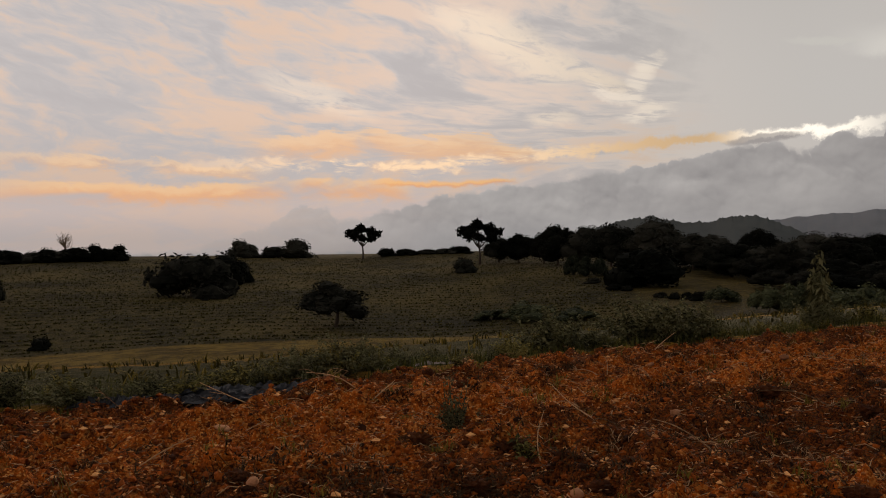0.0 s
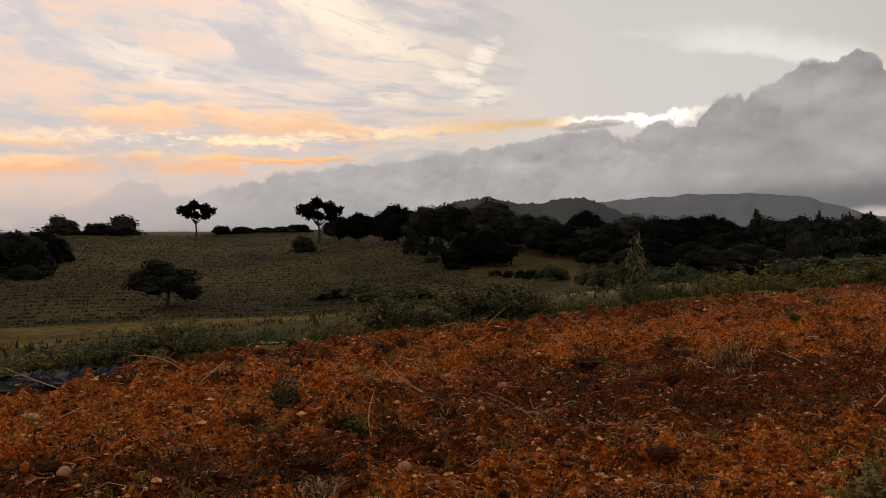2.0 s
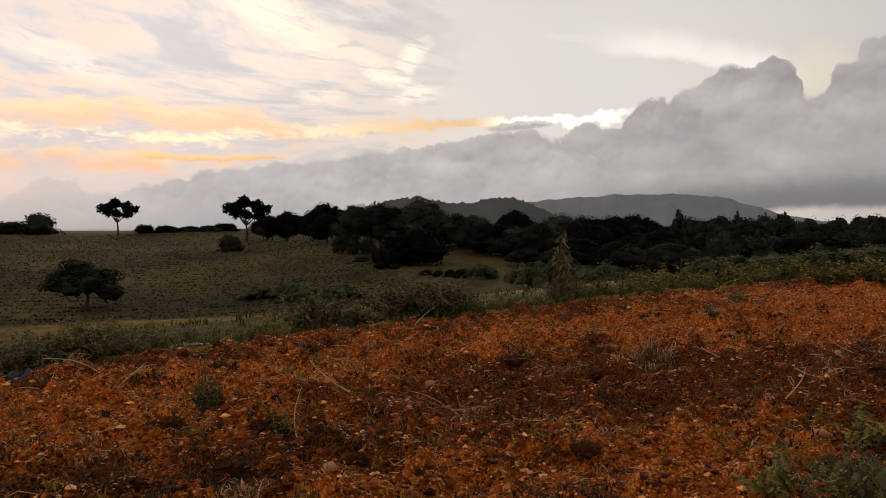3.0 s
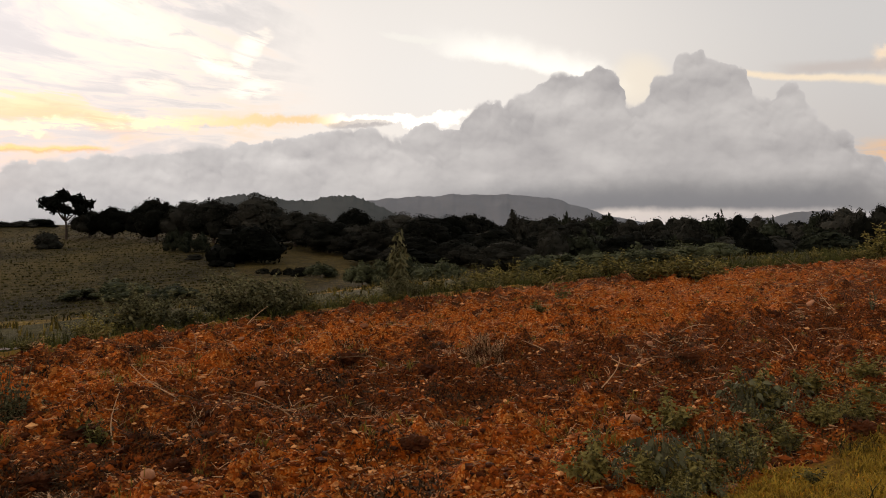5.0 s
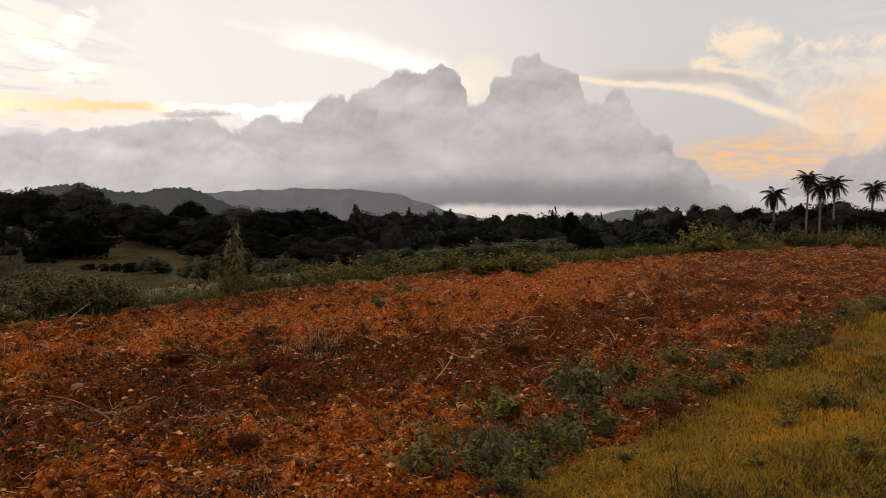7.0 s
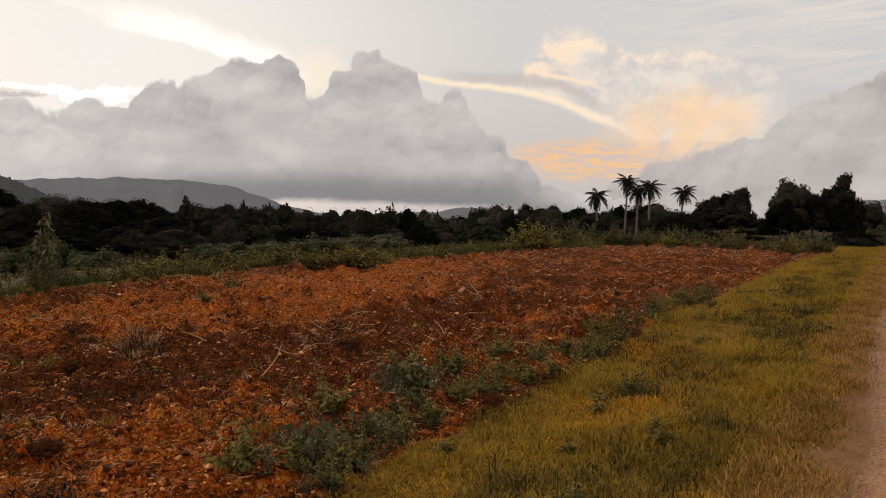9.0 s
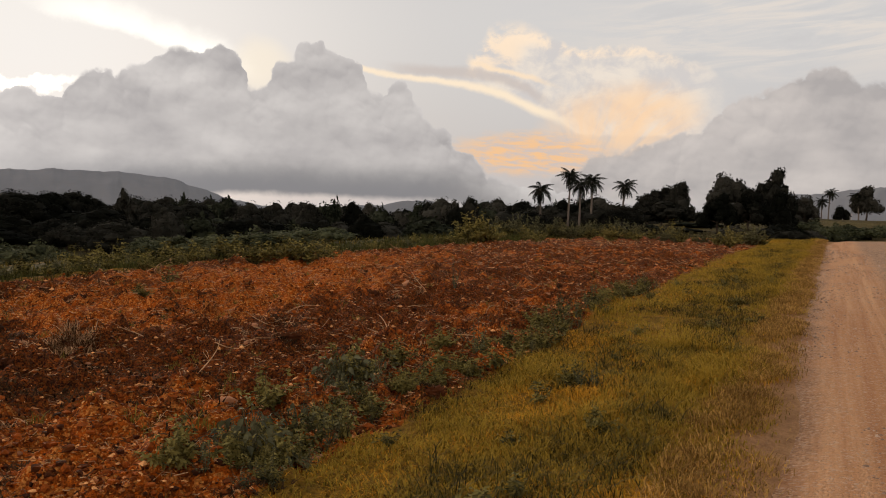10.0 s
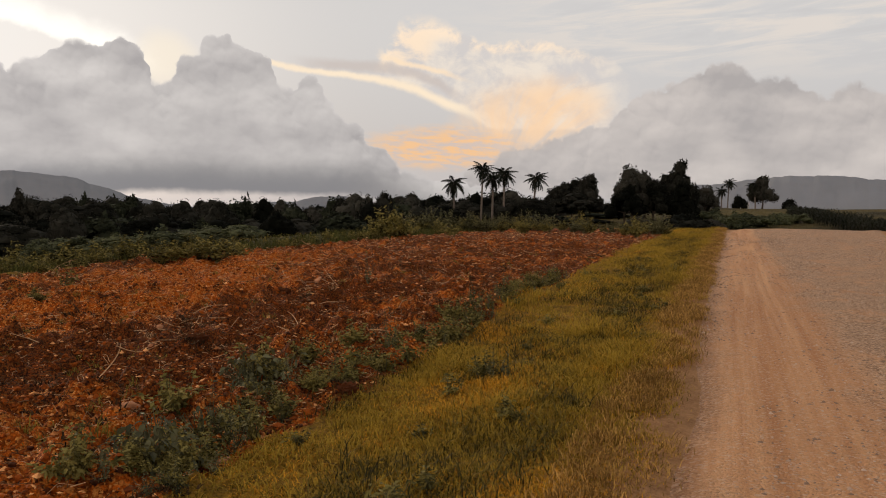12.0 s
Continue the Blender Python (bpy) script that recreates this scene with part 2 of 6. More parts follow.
bars2 = k.noise(k.vec(k.m("MULTIPLY", AZ, 0.22), k.m("ADD", EL, k.m("MULTIPLY", AZ, 0.05))), 2.3, 6, 0.62, 0.3)
glow2 = spot(60.6, 4.7, 7.0, 1.9, 0.0, 0.8)
air = k.mix(k.m("MULTIPLY", glow2, 0.85), air, k.mix(k.ease(bars2, 0.38, 0.60), lin(212, 194, 184), lin(253, 198, 138)))


def billow(a, b, seed):
    """Heaped round puffs with creases between them, at four sizes."""
    total = 0.0
    for scale, amp in ((0.20, 1.5), (0.46, 1.0), (1.05, 0.42), (2.3, 0.13), (4.8, 0.05)):
        n = k.noise(k.vec(a, b, seed + scale * 7), scale, 0.0, 0.5)
        total = k.m("MULTIPLY_ADD", k.m("SMOOTH_MAX", k.m("SUBTRACT", n, 0.5), k.m("SUBTRACT", 0.5, n), 0.04), amp, total)
    return total


def lobes(a, b, sizes=((0.34, 1.4), (0.80, 1.0), (1.9, 0.50), (4.2, 0.20))):
    """Cauliflower puffs: heights of half balls round scattered centres, at three sizes."""
    total = 0.0
    for scale, amp in sizes:
        n = k.add("ShaderNodeTexVoronoi")
        n.voronoi_dimensions = "2D"
        k.put(n.inputs["Vector"], k.vec(a, b))
        n.inputs["Scale"].default_value = scale
        ball = k.m("SQRT", k.m("MAXIMUM", k.m("SUBTRACT", 0.75, k.m("POWER", n.outputs["Distance"], 2.0)), 0.02))
        total = k.m("MULTIPLY_ADD", ball, amp, total)
    return total


def bank(points, seed, puff, base_el, light, dark, under, crisp=0.16):
    """A mask and a colour for a bank of cumulus whose top follows the points (azimuth, elevation)."""
    roll = signed(k.noise(k.vec(k.m("ADD", AZ, seed + 9.0), EL), 0.75, 2, 0.4), 2.0)
    shifted = k.m("ADD", AZ, k.m("MULTIPLY", roll, 0.6))
    top_gap = along_curve(points[0], 0.0, shifted)
    for more in points[1:]:
        top_gap = k.m("MINIMUM", top_gap, along_curve(more, 0.0, shifted))
    a = k.m("ADD", k.m("ADD", AZ, seed), k.m("MULTIPLY", drift, 0.5))
    b = k.m("ADD", EL, k.m("MULTIPLY", curl, 0.22))
    heap, round_ = billow(a, b, seed), lobes(a, b)
    depth = k.m("SUBTRACT", k.m("MULTIPLY_ADD", round_, 0.85 * puff, k.m("MULTIPLY_ADD", heap, 0.8 * puff, -2.15 * puff)), top_gap)
    wisp = k.noise(k.vec(AZ, EL, seed + 5.0), 0.5, 3, 0.6)
    mask = k.ease(depth, k.m("MULTIPLY", k.ease(wisp, 0.5, 0.7), -0.25), k.ease(wisp, 0.4, 0.7, crisp, crisp + 0.4))
    foot = k.m("ADD", EL, k.m("ADD", k.m("MULTIPLY", drift, 0.35), k.m("MULTIPLY", curl, 0.2)))
    mask = k.m("MULTIPLY", mask, k.ease(k.m("SUBTRACT", foot, base_el), -0.3, 0.3))
    # round forms lit from above, darker creases, broad soft patches over all
    a_up, b_up = k.m("SUBTRACT", a, 0.12), k.m("ADD", b, 0.30)
    big = ((0.34, 1.4), (0.80, 0.75), (1.9, 0.22))
    relief = k.m("MULTIPLY_ADD", k.m("SUBTRACT", lobes(a, b, big), lobes(a_up, b_up, big)), 0.62, k.m("MULTIPLY", k.m("SUBTRACT", heap, billow(a_up, b_up, seed)), 0.6))
    relief = k.m("MULTIPLY", relief, k.ease(depth, 0.5, 5.5, 1.0, 0.28))
    wide = k.m("SUBTRACT", k.noise(k.vec(k.m("MULTIPLY", a, 0.6), b), 0.22, 2, 0.4), k.noise(k.vec(k.m("MULTIPLY", a, 0.6), k.m("ADD", b, 1.0)), 0.22, 2, 0.4))
    broad = k.noise(k.vec(k.m("MULTIPLY", a, 0.45), b), 0.30, 4, 0.5)
    tone = k.m("ADD", signed(broad, 1.9), k.m("MULTIPLY_ADD", wide, 1.6, k.m("MULTIPLY_ADD", relief, 0.80, k.m("MULTIPLY_ADD", heap, 0.40, k.m("MULTIPLY_ADD", round_, 0.06, 0.18)))))
    body = k.mix(k.m("MULTIPLY", tone, 1.0, clamp=True), dark, light)
    body = k.mix(k.m("MULTIPLY", k.ease(k.m("SUBTRACT", foot, base_el), 3.2, 0.4), 0.85), body, under)
    body = k.mix(k.m("MULTIPLY", k.ease(depth, 2.2, 0.2), 0.14), body, dark)
    body = k.mix(k.m("MULTIPLY", k.ease(depth, 0.5, 0.0), 0.35), body, lin(226, 220, 217))
    return mask, body


# the evening light is strongest on the side of the open sky
bright = k.ease(AZ, 26.0, -6.0, 1.0, 1.58)
air = k.mix(1.0, air, k.vec(bright, k.m("POWER", bright, 0.9), k.m("POWER", bright, 0.9)), "MULTIPLY")
# high grey cap over the sun, then the banks
air = k.mix(k.m("MULTIPLY", spot(22.0, 7.2, 3.0, 0.42, 0.06, 0.8, 0.7), 0.75), air, lin(186, 178, 176))
FAR_BANK = [(-40, 0), (56, 0), (60, 2.0), (64, 4.0), (65.7, 5.0), (68.1, 5.4), (69.5, 6.2), (71.1, 6.6), (72.3, 7.0), (73.4, 8.1), (75.5, 8.9), (77.7, 9.6), (78.8, 10.4), (80.3, 10.5), (81.1, 9.9), (83.8, 9.4), (86.2, 7.9), (87.5, 8.8), (89.3, 7.9), (96, 8.5), (104, 7), (110, 6)]
mask2, body2 = bank((FAR_BANK,), 33.0, 0.85, -1.0, lin(212, 203, 197), lin(174, 168, 166), lin(174, 169, 168), 0.4)
air = k.mix(k.m("MULTIPLY", mask2, 0.95), air, body2)
MAIN = [(-40, 0), (-22, 0), (-16, 0.8), (-13.6, 1.6), (-11.3, 2.6), (-10.1, 3.3), (-8.6, 3.3), (-7.4, 2.4), (-4.2, 3.0), (-1.7, 3.7), (0.7, 4.1), (3.1, 4.3), (5.5, 4.8), (8.7, 5.0), (11.1, 5.5), (13.8, 5.8), (16.4, 6.1), (19, 6.6), (20.8, 6.9), (23.2, 6.8), (25, 6.2),
        (27, 5), (52, 4), (56, 3.8), (58.5, 3.0), (62, 2.4), (68, 1.6), (110, 0)]
TOWERS = [(24.0, 0), (24.6, 6.2), (25.3, 6.5), (25.9, 7.2), (26.8, 7.45), (27.8, 7.0), (28.8, 7.4), (29.6, 8.2), (30.3, 8.75), (31.3, 8.95), (32.1, 8.6), (32.6, 9.2), (33.9, 9.6), (35.1, 10.3), (35.9, 10.75), (37.1, 10.5), (37.9, 10.9), (38.5, 11.4), (39.5, 11.2), (40.1, 10.7),
          (40.5, 9.7), (40.8, 8.4), (41.2, 8.4), (42.3, 9.7), (42.7, 10.4), (43.7, 11.0), (44.1, 11.75), (45.5, 11.9), (46.1, 11.3), (47.5, 11.0), (48.3, 10.6), (48.6, 9.6), (48.9, 8.9), (49.8, 8.8), (50.4, 9.2), (50.9, 9.5), (51.6, 9.0), (52.2, 8.0), (52.8, 7.2), (53.5, 6.6), (54.6, 6.2), (55.4, 5.5), (56.4, 4.6), (57.4, 3.6), (59.0, 0)]
floor1 = k.m("SUBTRACT", k.ease(AZ, 26.0, 40.0, -1.5, 1.25), k.ease(AZ, 54.0, 62.0, 0.0, 2.0))
mask1, body1 = bank((MAIN, TOWERS), 0.0, 0.6, floor1, lin(214, 208, 204), lin(172, 167, 166), lin(136, 133, 133))
mask1 = k.m("MULTIPLY", mask1, k.ease(AZ, -20.0, 4.0, 0.25, 1.0))
sag = k.m("ADD", EL, k.m("ADD", k.m("MULTIPLY", drift, 0.5), k.m("MULTIPLY", curl, 0.35)))
body1 = k.mix(k.m("MULTIPLY", k.m("MULTIPLY", k.ease(sag, 3.7, 1.7), window(22.0, 33.0, 52.0, 58.0)), 0.85), body1, lin(136, 134, 136))
pale = k.ease(AZ, 44.0, 4.0, 1.0, 1.24)
body1 = k.mix(1.0, body1, k.vec(pale, pale, pale), "MULTIPLY")
air = k.mix(mask1, air, body1)
air = k.mix(k.m("MULTIPLY", k.m("MULTIPLY", k.ease(EL, 3.2, 0.6), k.ease(AZ, 30.0, 18.0)), 0.5), air, lin(200, 196, 196))
air = k.mix(k.ease(EL, 0.2, -1.5), air, lin(120, 118, 118))
back = k.m("SUBTRACT", 1.0, k.ease(k.m("ABSOLUTE", AZ), 100.0, 170.0, 0.0, 0.35))
air = k.mix(1.0, air, k.vec(back, back, back), "MULTIPLY")
bg = k.add("ShaderNodeBackground")
k.put(bg.inputs[0], air)
bg.inputs[1].default_value = 1.0
k.tree.links.new(bg.outputs[0], k.add("ShaderNodeOutputWorld").inputs[0])

sun = new("sun", bpy.data.lights.new("sun", "SUN"))
sun.data.energy, sun.data.angle, sun.data.color = 1.5, radians(10), (1.0, 0.78, 0.55)
a, e = radians(SUN_AZ), radians(SUN_EL + 3)
sun.matrix_world = look((0, 0, 50), (-math.sin(a) * math.cos(e), -math.cos(a) * math.cos(e), 50 - math.sin(e)))

# ---- materials ----
def material(name, rough=0.9, spec=0.2):
    mat = bpy.data.materials.new(name)
    mat.use_nodes = True
    n = Nodes(mat.node_tree)
    bsdf = n.add("ShaderNodeBsdfPrincipled")
    bsdf.inputs["Roughness"].default_value, bsdf.inputs["Specular IOR Level"].default_value = rough, spec
    n.tree.links.new(bsdf.outputs[0], n.add("ShaderNodeOutputMaterial").inputs[0])
    return mat, n, bsdf


def bump(n, bsdf, height, strength, distance):
    b = n.add("ShaderNodeBump")
    b.inputs["Strength"].default_value, b.inputs["Distance"].default_value = strength, distance
    n.put(b.inputs["Height"], height)
    n.tree.links.new(b.outputs[0], bsdf.inputs["Normal"])


def place(n):
    return n.add("ShaderNodeNewGeometry").outputs["Position"]


def island(n):
    return n.add("ShaderNodeNewGeometry").outputs["Random Per Island"]


def lone(n):
    return n.add("ShaderNodeObjectInfo").outputs["Random"]


def leafy(name, dark, light, rough=0.75, spec=0.1, through=0.25, scale=0.6, vary=0.3, leaf=0.55):
    """Foliage: each leaf has a tone of its own, some light comes through it."""
    mat, n, bsdf = material(name, rough, spec)
    t = n.m("ADD", n.m("MULTIPLY", island(n), leaf), n.m("MULTIPLY", n.noise(place(n), scale, 3), 0.6))
    t = n.m("ADD", t, n.m("MULTIPLY", n.m("SUBTRACT", lone(n), 0.5), vary))
    col = n.mix(n.ease(t, 0.2, 0.95), dark, light)
    n.put(bsdf.inputs["Base Color"], col)
    trans = n.add("ShaderNodeBsdfTranslucent")
    n.put(trans.inputs[0], col)
    both = n.add("ShaderNodeMixShader")
    both.inputs[0].default_value = through
    n.tree.links.new(bsdf.outputs[0], both.inputs[1])
    n.tree.links.new(trans.outputs[0], both.inputs[2])
    out = [x for x in n.tree.nodes if x.type == "OUTPUT_MATERIAL"][0]
    n.tree.links.new(both.outputs[0], out.inputs[0])
    return mat


def grained(name, dark, light, scale, rough=0.9, spec=0.15, relief=0.02, per_island=0.4):
    """Earth, stone, bark and the like: two scales of tone, fine relief."""
    mat, n, bsdf = material(name, rough, spec)
    p = place(n)
    t = n.m("ADD", n.m("MULTIPLY", n.noise(p, scale, 5, 0.65), 0.7), n.m("MULTIPLY", n.noise(p, scale * 0.13, 3), 0.3))
    t = n.m("ADD", t, n.m("MULTIPLY", n.m("SUBTRACT", n.m("ADD", island(n), n.m("MULTIPLY", lone(n), 0.6)), 0.8), per_island))
    n.put(bsdf.inputs["Base Color"], n.mix(n.ease(t, 0.25, 0.75), dark, light))
    bump(n, bsdf, n.noise(p, scale * 3, 4, 0.7), 0.6, relief)
    return mat


RUST_DARK, RUST, RUST_PALE = (0.085, 0.019, 0.003), (0.64, 0.142, 0.010), (0.88, 0.38, 0.09)
MAT_STONE = grained("pale_rusty_stone", (0.24, 0.092, 0.036), (0.50, 0.24, 0.12), 14)
MAT_PEBBLE = grained("rust_pebbles", (0.26, 0.062, 0.008), (0.94, 0.47, 0.17), 20, per_island=0.9)
MAT_RUST_CLOD = grained("rusty_soil_crumbs", (0.060, 0.014, 0.002), (0.40, 0.094, 0.010), 40, relief=0.03, per_island=0.35)
MAT_GRAVEL = grained("road_gravel", (0.26, 0.17, 0.115), (0.58, 0.43, 0.32), 20, per_island=0.9)
MAT_CLOD = grained("dark_soil_clods", (0.030, 0.011, 0.004), (0.20, 0.052, 0.010), 18, per_island=0.3)
MAT_MOUND = grained("dark_turned_soil", (0.014, 0.006, 0.003), (0.11, 0.032, 0.008), 26, relief=0.04, per_island=0.2)
MAT_STRAW = grained("dry_stalks", (0.075, 0.036, 0.013), (0.60, 0.36, 0.18), 30, per_island=1.0)
MAT_TWIG = grained("grey_brown_twigs", (0.10, 0.065, 0.04), (0.30, 0.21, 0.13), 30, per_island=0.6)
MAT_BARK = grained("dark_bark", (0.035, 0.026, 0.02), (0.10, 0.075, 0.055), 6)
MAT_PALM_BARK = grained("grey_palm_bark", (0.07, 0.055, 0.045), (0.20, 0.165, 0.13), 5)
MAT_PLASTIC, n_, b_ = material("dull_black_plastic", 0.6, 0.25)
n_.put(b_.inputs["Base Color"], n_.mix(n_.noise(place(n_), 5, 4), (0.008, 0.009, 0.011), (0.045, 0.048, 0.055)))
bump(n_, b_, n_.noise(place(n_), 9, 5, 0.7), 0.8, 0.05)

MAT_SCRAP = grained("dirty_pale_plastic", (0.20, 0.15, 0.12), (0.52, 0.46, 0.42), 12, rough=0.6, per_island=0.2)
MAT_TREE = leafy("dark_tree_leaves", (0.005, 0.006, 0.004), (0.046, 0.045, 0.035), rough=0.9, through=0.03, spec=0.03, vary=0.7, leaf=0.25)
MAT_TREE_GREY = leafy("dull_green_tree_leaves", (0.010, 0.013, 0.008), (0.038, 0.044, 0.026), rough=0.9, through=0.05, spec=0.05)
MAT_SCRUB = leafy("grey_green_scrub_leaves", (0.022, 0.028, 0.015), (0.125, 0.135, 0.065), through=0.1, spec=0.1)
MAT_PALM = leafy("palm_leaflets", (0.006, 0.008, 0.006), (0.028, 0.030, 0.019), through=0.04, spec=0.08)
MAT_WEED = leafy("dark_green_weed_leaves", (0.008, 0.011, 0.006), (0.175, 0.165, 0.078), rough=0.75, spec=0.06, through=0.12, scale=3, leaf=0.8)
MAT_WEED_FRESH = leafy("olive_weed_leaves", (0.024, 0.025, 0.008), (0.24, 0.200, 0.056), through=0.15, scale=3, leaf=0.8)
MAT_BROAD = leafy("blue_green_broad_leaves", (0.008, 0.010, 0.005), (0.15, 0.148, 0.072), rough=0.65, spec=0.12, through=0.12, scale=6)
MAT_GRASS = leafy("olive_and_golden_grass", (0.090, 0.052, 0.008), (0.72, 0.370, 0.036), rough=0.85, spec=0.05, through=0.3, scale=1.4, leaf=0.9)
MAT_GRASS_OLIVE = leafy("olive_grass", (0.042, 0.032, 0.008), (0.42, 0.280, 0.038), rough=0.85, spec=0.05, through=0.3, scale=1.4, leaf=0.9)
MAT_DEBRIS = leafy("dark_dead_weeds", (0.010, 0.006, 0.003), (0.075, 0.042, 0.018), rough=0.9, spec=0.05, through=0.0, scale=4)
MAT_STRAW_GRASS = leafy("dry_straw_grass", (0.17, 0.095, 0.025), (0.78, 0.48, 0.14), rough=0.9, spec=0.05, through=0.35, scale=1.5)
MAT_GRASS_GREEN = leafy("dull_green_grass", (0.028, 0.025, 0.007), (0.26, 0.190, 0.034), rough=0.7, through=0.3, scale=0.9)
MAT_BANK = leafy("rough_bank_grass", (0.016, 0.020, 0.006), (0.098, 0.098, 0.026), rough=0.9, spec=0.05, through=0.25, scale=0.9)
MAT_CROP = leafy("low_green_crop", (0.026, 0.026, 0.009), (0.115, 0.098, 0.030), through=0.1, spec=0.05, scale=0.2)
MAT_CORN = leafy("corn_leaves", (0.006, 0.008, 0.005), (0.030, 0.032, 0.019), scale=0.4)
MAT_STEM = leafy("green_stems", (0.05, 0.055, 0.025), (0.14, 0.13, 0.07), through=0.0, scale=3)

# the ground: bare red soil, verge, crop slope and valley grass, by weights laid on the sheet
MAT_GROUND, n_, b_ = material("ground_soil_and_grass", 0.95, 0.12)
p_ = place(n_)
zone = n_.add("ShaderNodeAttribute")
zone.attribute_name = "zone"
zs = n_.add("ShaderNodeSeparateColor")
n_.put(zs.inputs[0], zone.outputs["Color"])
fine_, mid_, wide_ = n_.noise(p_, 22, 6, 0.7), n_.noise(p_, 5.0, 6, 0.66), n_.noise(p_, 0.35, 4, 0.6)
crumb, crumb2 = n_.add("ShaderNodeTexVoronoi"), n_.add("ShaderNodeTexVoronoi")
for c_, sc_ in ((crumb, 26.0), (crumb2, 62.0)):
    n_.put(c_.inputs["Vector"], p_)
    c_.inputs["Scale"].default_value = sc_
grain1, grain2 = n_.add("ShaderNodeSeparateColor"), n_.add("ShaderNodeSeparateColor")
n_.put(grain1.inputs[0], crumb.outputs["Color"]), n_.put(grain2.inputs[0], crumb2.outputs["Color"])
t_ = n_.m("ADD", n_.m("ADD", n_.m("MULTIPLY", grain1.outputs[0], 0.24), n_.m("MULTIPLY", grain2.outputs[0], 0.24)), n_.m("MULTIPLY", mid_, 0.85))
soil = n_.mix(n_.ease(t_, 0.36, 0.92), RUST_DARK, RUST)
soil = n_.mix(n_.m("MULTIPLY", n_.ease(grain2.outputs[1], 0.74, 0.93), 0.8), soil, RUST_PALE)
soil = n_.mix(n_.m("MULTIPLY", n_.ease(grain1.outputs[2], 0.84, 0.95), 0.6), soil, (0.80, 0.30, 0.06))
# turned, darker humus where the field was cleared
patch = n_.noise(p_, 1.9, 6, 0.66, 0.4)
dark_at = n_.add("ShaderNodeAttribute")
dark_at.attribute_name = "humus"
humus = n_.ease(n_.m("ADD", n_.m("ADD", n_.m("MULTIPLY_ADD", patch, 0.55, n_.m("MULTIPLY", dark_at.outputs["Fac"], 0.36)), n_.m("MULTIPLY", wide_, 0.22)), n_.m("MULTIPLY", grain1.outputs[1], 0.07)), 0.530, 0.625)
soil = n_.mix(n_.m("MULTIPLY", humus, 0.86), soil, n_.mix(n_.ease(grain2.outputs[0], 0.2, 1.0), (0.016, 0.007, 0.003), (0.22, 0.058, 0.010)))
grass = n_.mix(n_.ease(n_.m("ADD", n_.m("MULTIPLY", mid_, 0.5), n_.m("MULTIPLY", fine_, 0.5)), 0.3, 0.7), (0.095, 0.056, 0.009), (0.47, 0.255, 0.028))
far_ = n_.noise(p_, 0.9, 6, 0.7)
crop = n_.mix(n_.ease(n_.m("ADD", n_.m("MULTIPLY", far_, 0.5), n_.m("MULTIPLY", n_.noise(p_, 0.06, 4), 0.5)), 0.36, 0.64), (0.026, 0.023, 0.009), (0.112, 0.086, 0.025))
dry = n_.mix(n_.ease(n_.m("ADD", n_.m("MULTIPLY", far_, 0.6), n_.m("MULTIPLY", n_.noise(p_, 0.14, 4), 0.4)), 0.38, 0.62), (0.080, 0.055, 0.012), (0.25, 0.168, 0.034))
soft = n_.m("MULTIPLY", n_.m("SUBTRACT", n_.noise(p_, 3.5, 5, 0.65), 0.5), 0.9)
bank_green = n_.mix(n_.ease(n_.m("ADD", n_.m("MULTIPLY", mid_, 0.5), n_.m("MULTIPLY", far_, 0.5)), 0.3, 0.7), (0.018, 0.019, 0.006), (0.105, 0.090, 0.026))
gs = n_.add("ShaderNodeSeparateXYZ")
n_.put(gs.inputs[0], p_)
off_road = n_.m("ADD", n_.m("MULTIPLY", gs.outputs[0], -0.165), n_.m("MULTIPLY", gs.outputs[1], 0.986))
trodden = n_.mix(n_.ease(n_.m("ADD", n_.m("MULTIPLY", mid_, 0.5), n_.m("MULTIPLY", fine_, 0.5)), 0.3, 0.7), (0.34, 0.175, 0.075), (0.60, 0.34, 0.16))
grass = n_.mix(n_.ease(n_.m("ADD", off_road, n_.m("MULTIPLY", soft, 0.9)), 0.64, 0.34), grass, trodden)
col_ = n_.mix(n_.ease(n_.m("ADD", zone.outputs["Alpha"], soft), 0.35, 0.65), grass, bank_green)
col_ = n_.mix(n_.ease(n_.m("ADD", zs.outputs[1], soft), 0.35, 0.65), col_, crop)
col_ = n_.mix(n_.ease(n_.m("ADD", zs.outputs[2], soft), 0.35, 0.65), col_, dry)
col_ = n_.mix(n_.ease(n_.m("ADD", zs.outputs[0], soft), 0.40, 0.60), col_, soil)
n_.put(b_.inputs["Base Color"], col_)
rise_ = n_.m("SUBTRACT", n_.m("ADD", n_.m("MULTIPLY", fine_, 0.5), mid_), n_.m("ADD", n_.m("MULTIPLY", crumb.outputs["Distance"], 0.7), n_.m("MULTIPLY", crumb2.outputs["Distance"], 0.45)))
bump(n_, b_, rise_, 1.0, 0.07)

# the road: packed pale earth, gravel strewn between the wheel tracks
ROAD_DIR, ROAD_LEFT = Vector((0.986, 0.165, 0)), Vector((-0.165, 0.986, 0))
ROAD_EDGE, VERGE_EDGE = 0.22, 3.02  # distance of the road's and the verge's borders along ROAD_LEFT
MAT_ROAD, n_, b_ = material("packed_earth_road", 0.9, 0.2)
p_ = place(n_)
ps = n_.add("ShaderNodeSeparateXYZ")
n_.put(ps.inputs[0], p_)
across = n_.m("ADD", n_.m("MULTIPLY", ps.outputs[0], -0.165), n_.m("MULTIPLY", ps.outputs[1], 0.986))
along = n_.m("ADD", n_.m("MULTIPLY", ps.outputs[0], 0.986), n_.m("MULTIPLY", ps.outputs[1], 0.165))
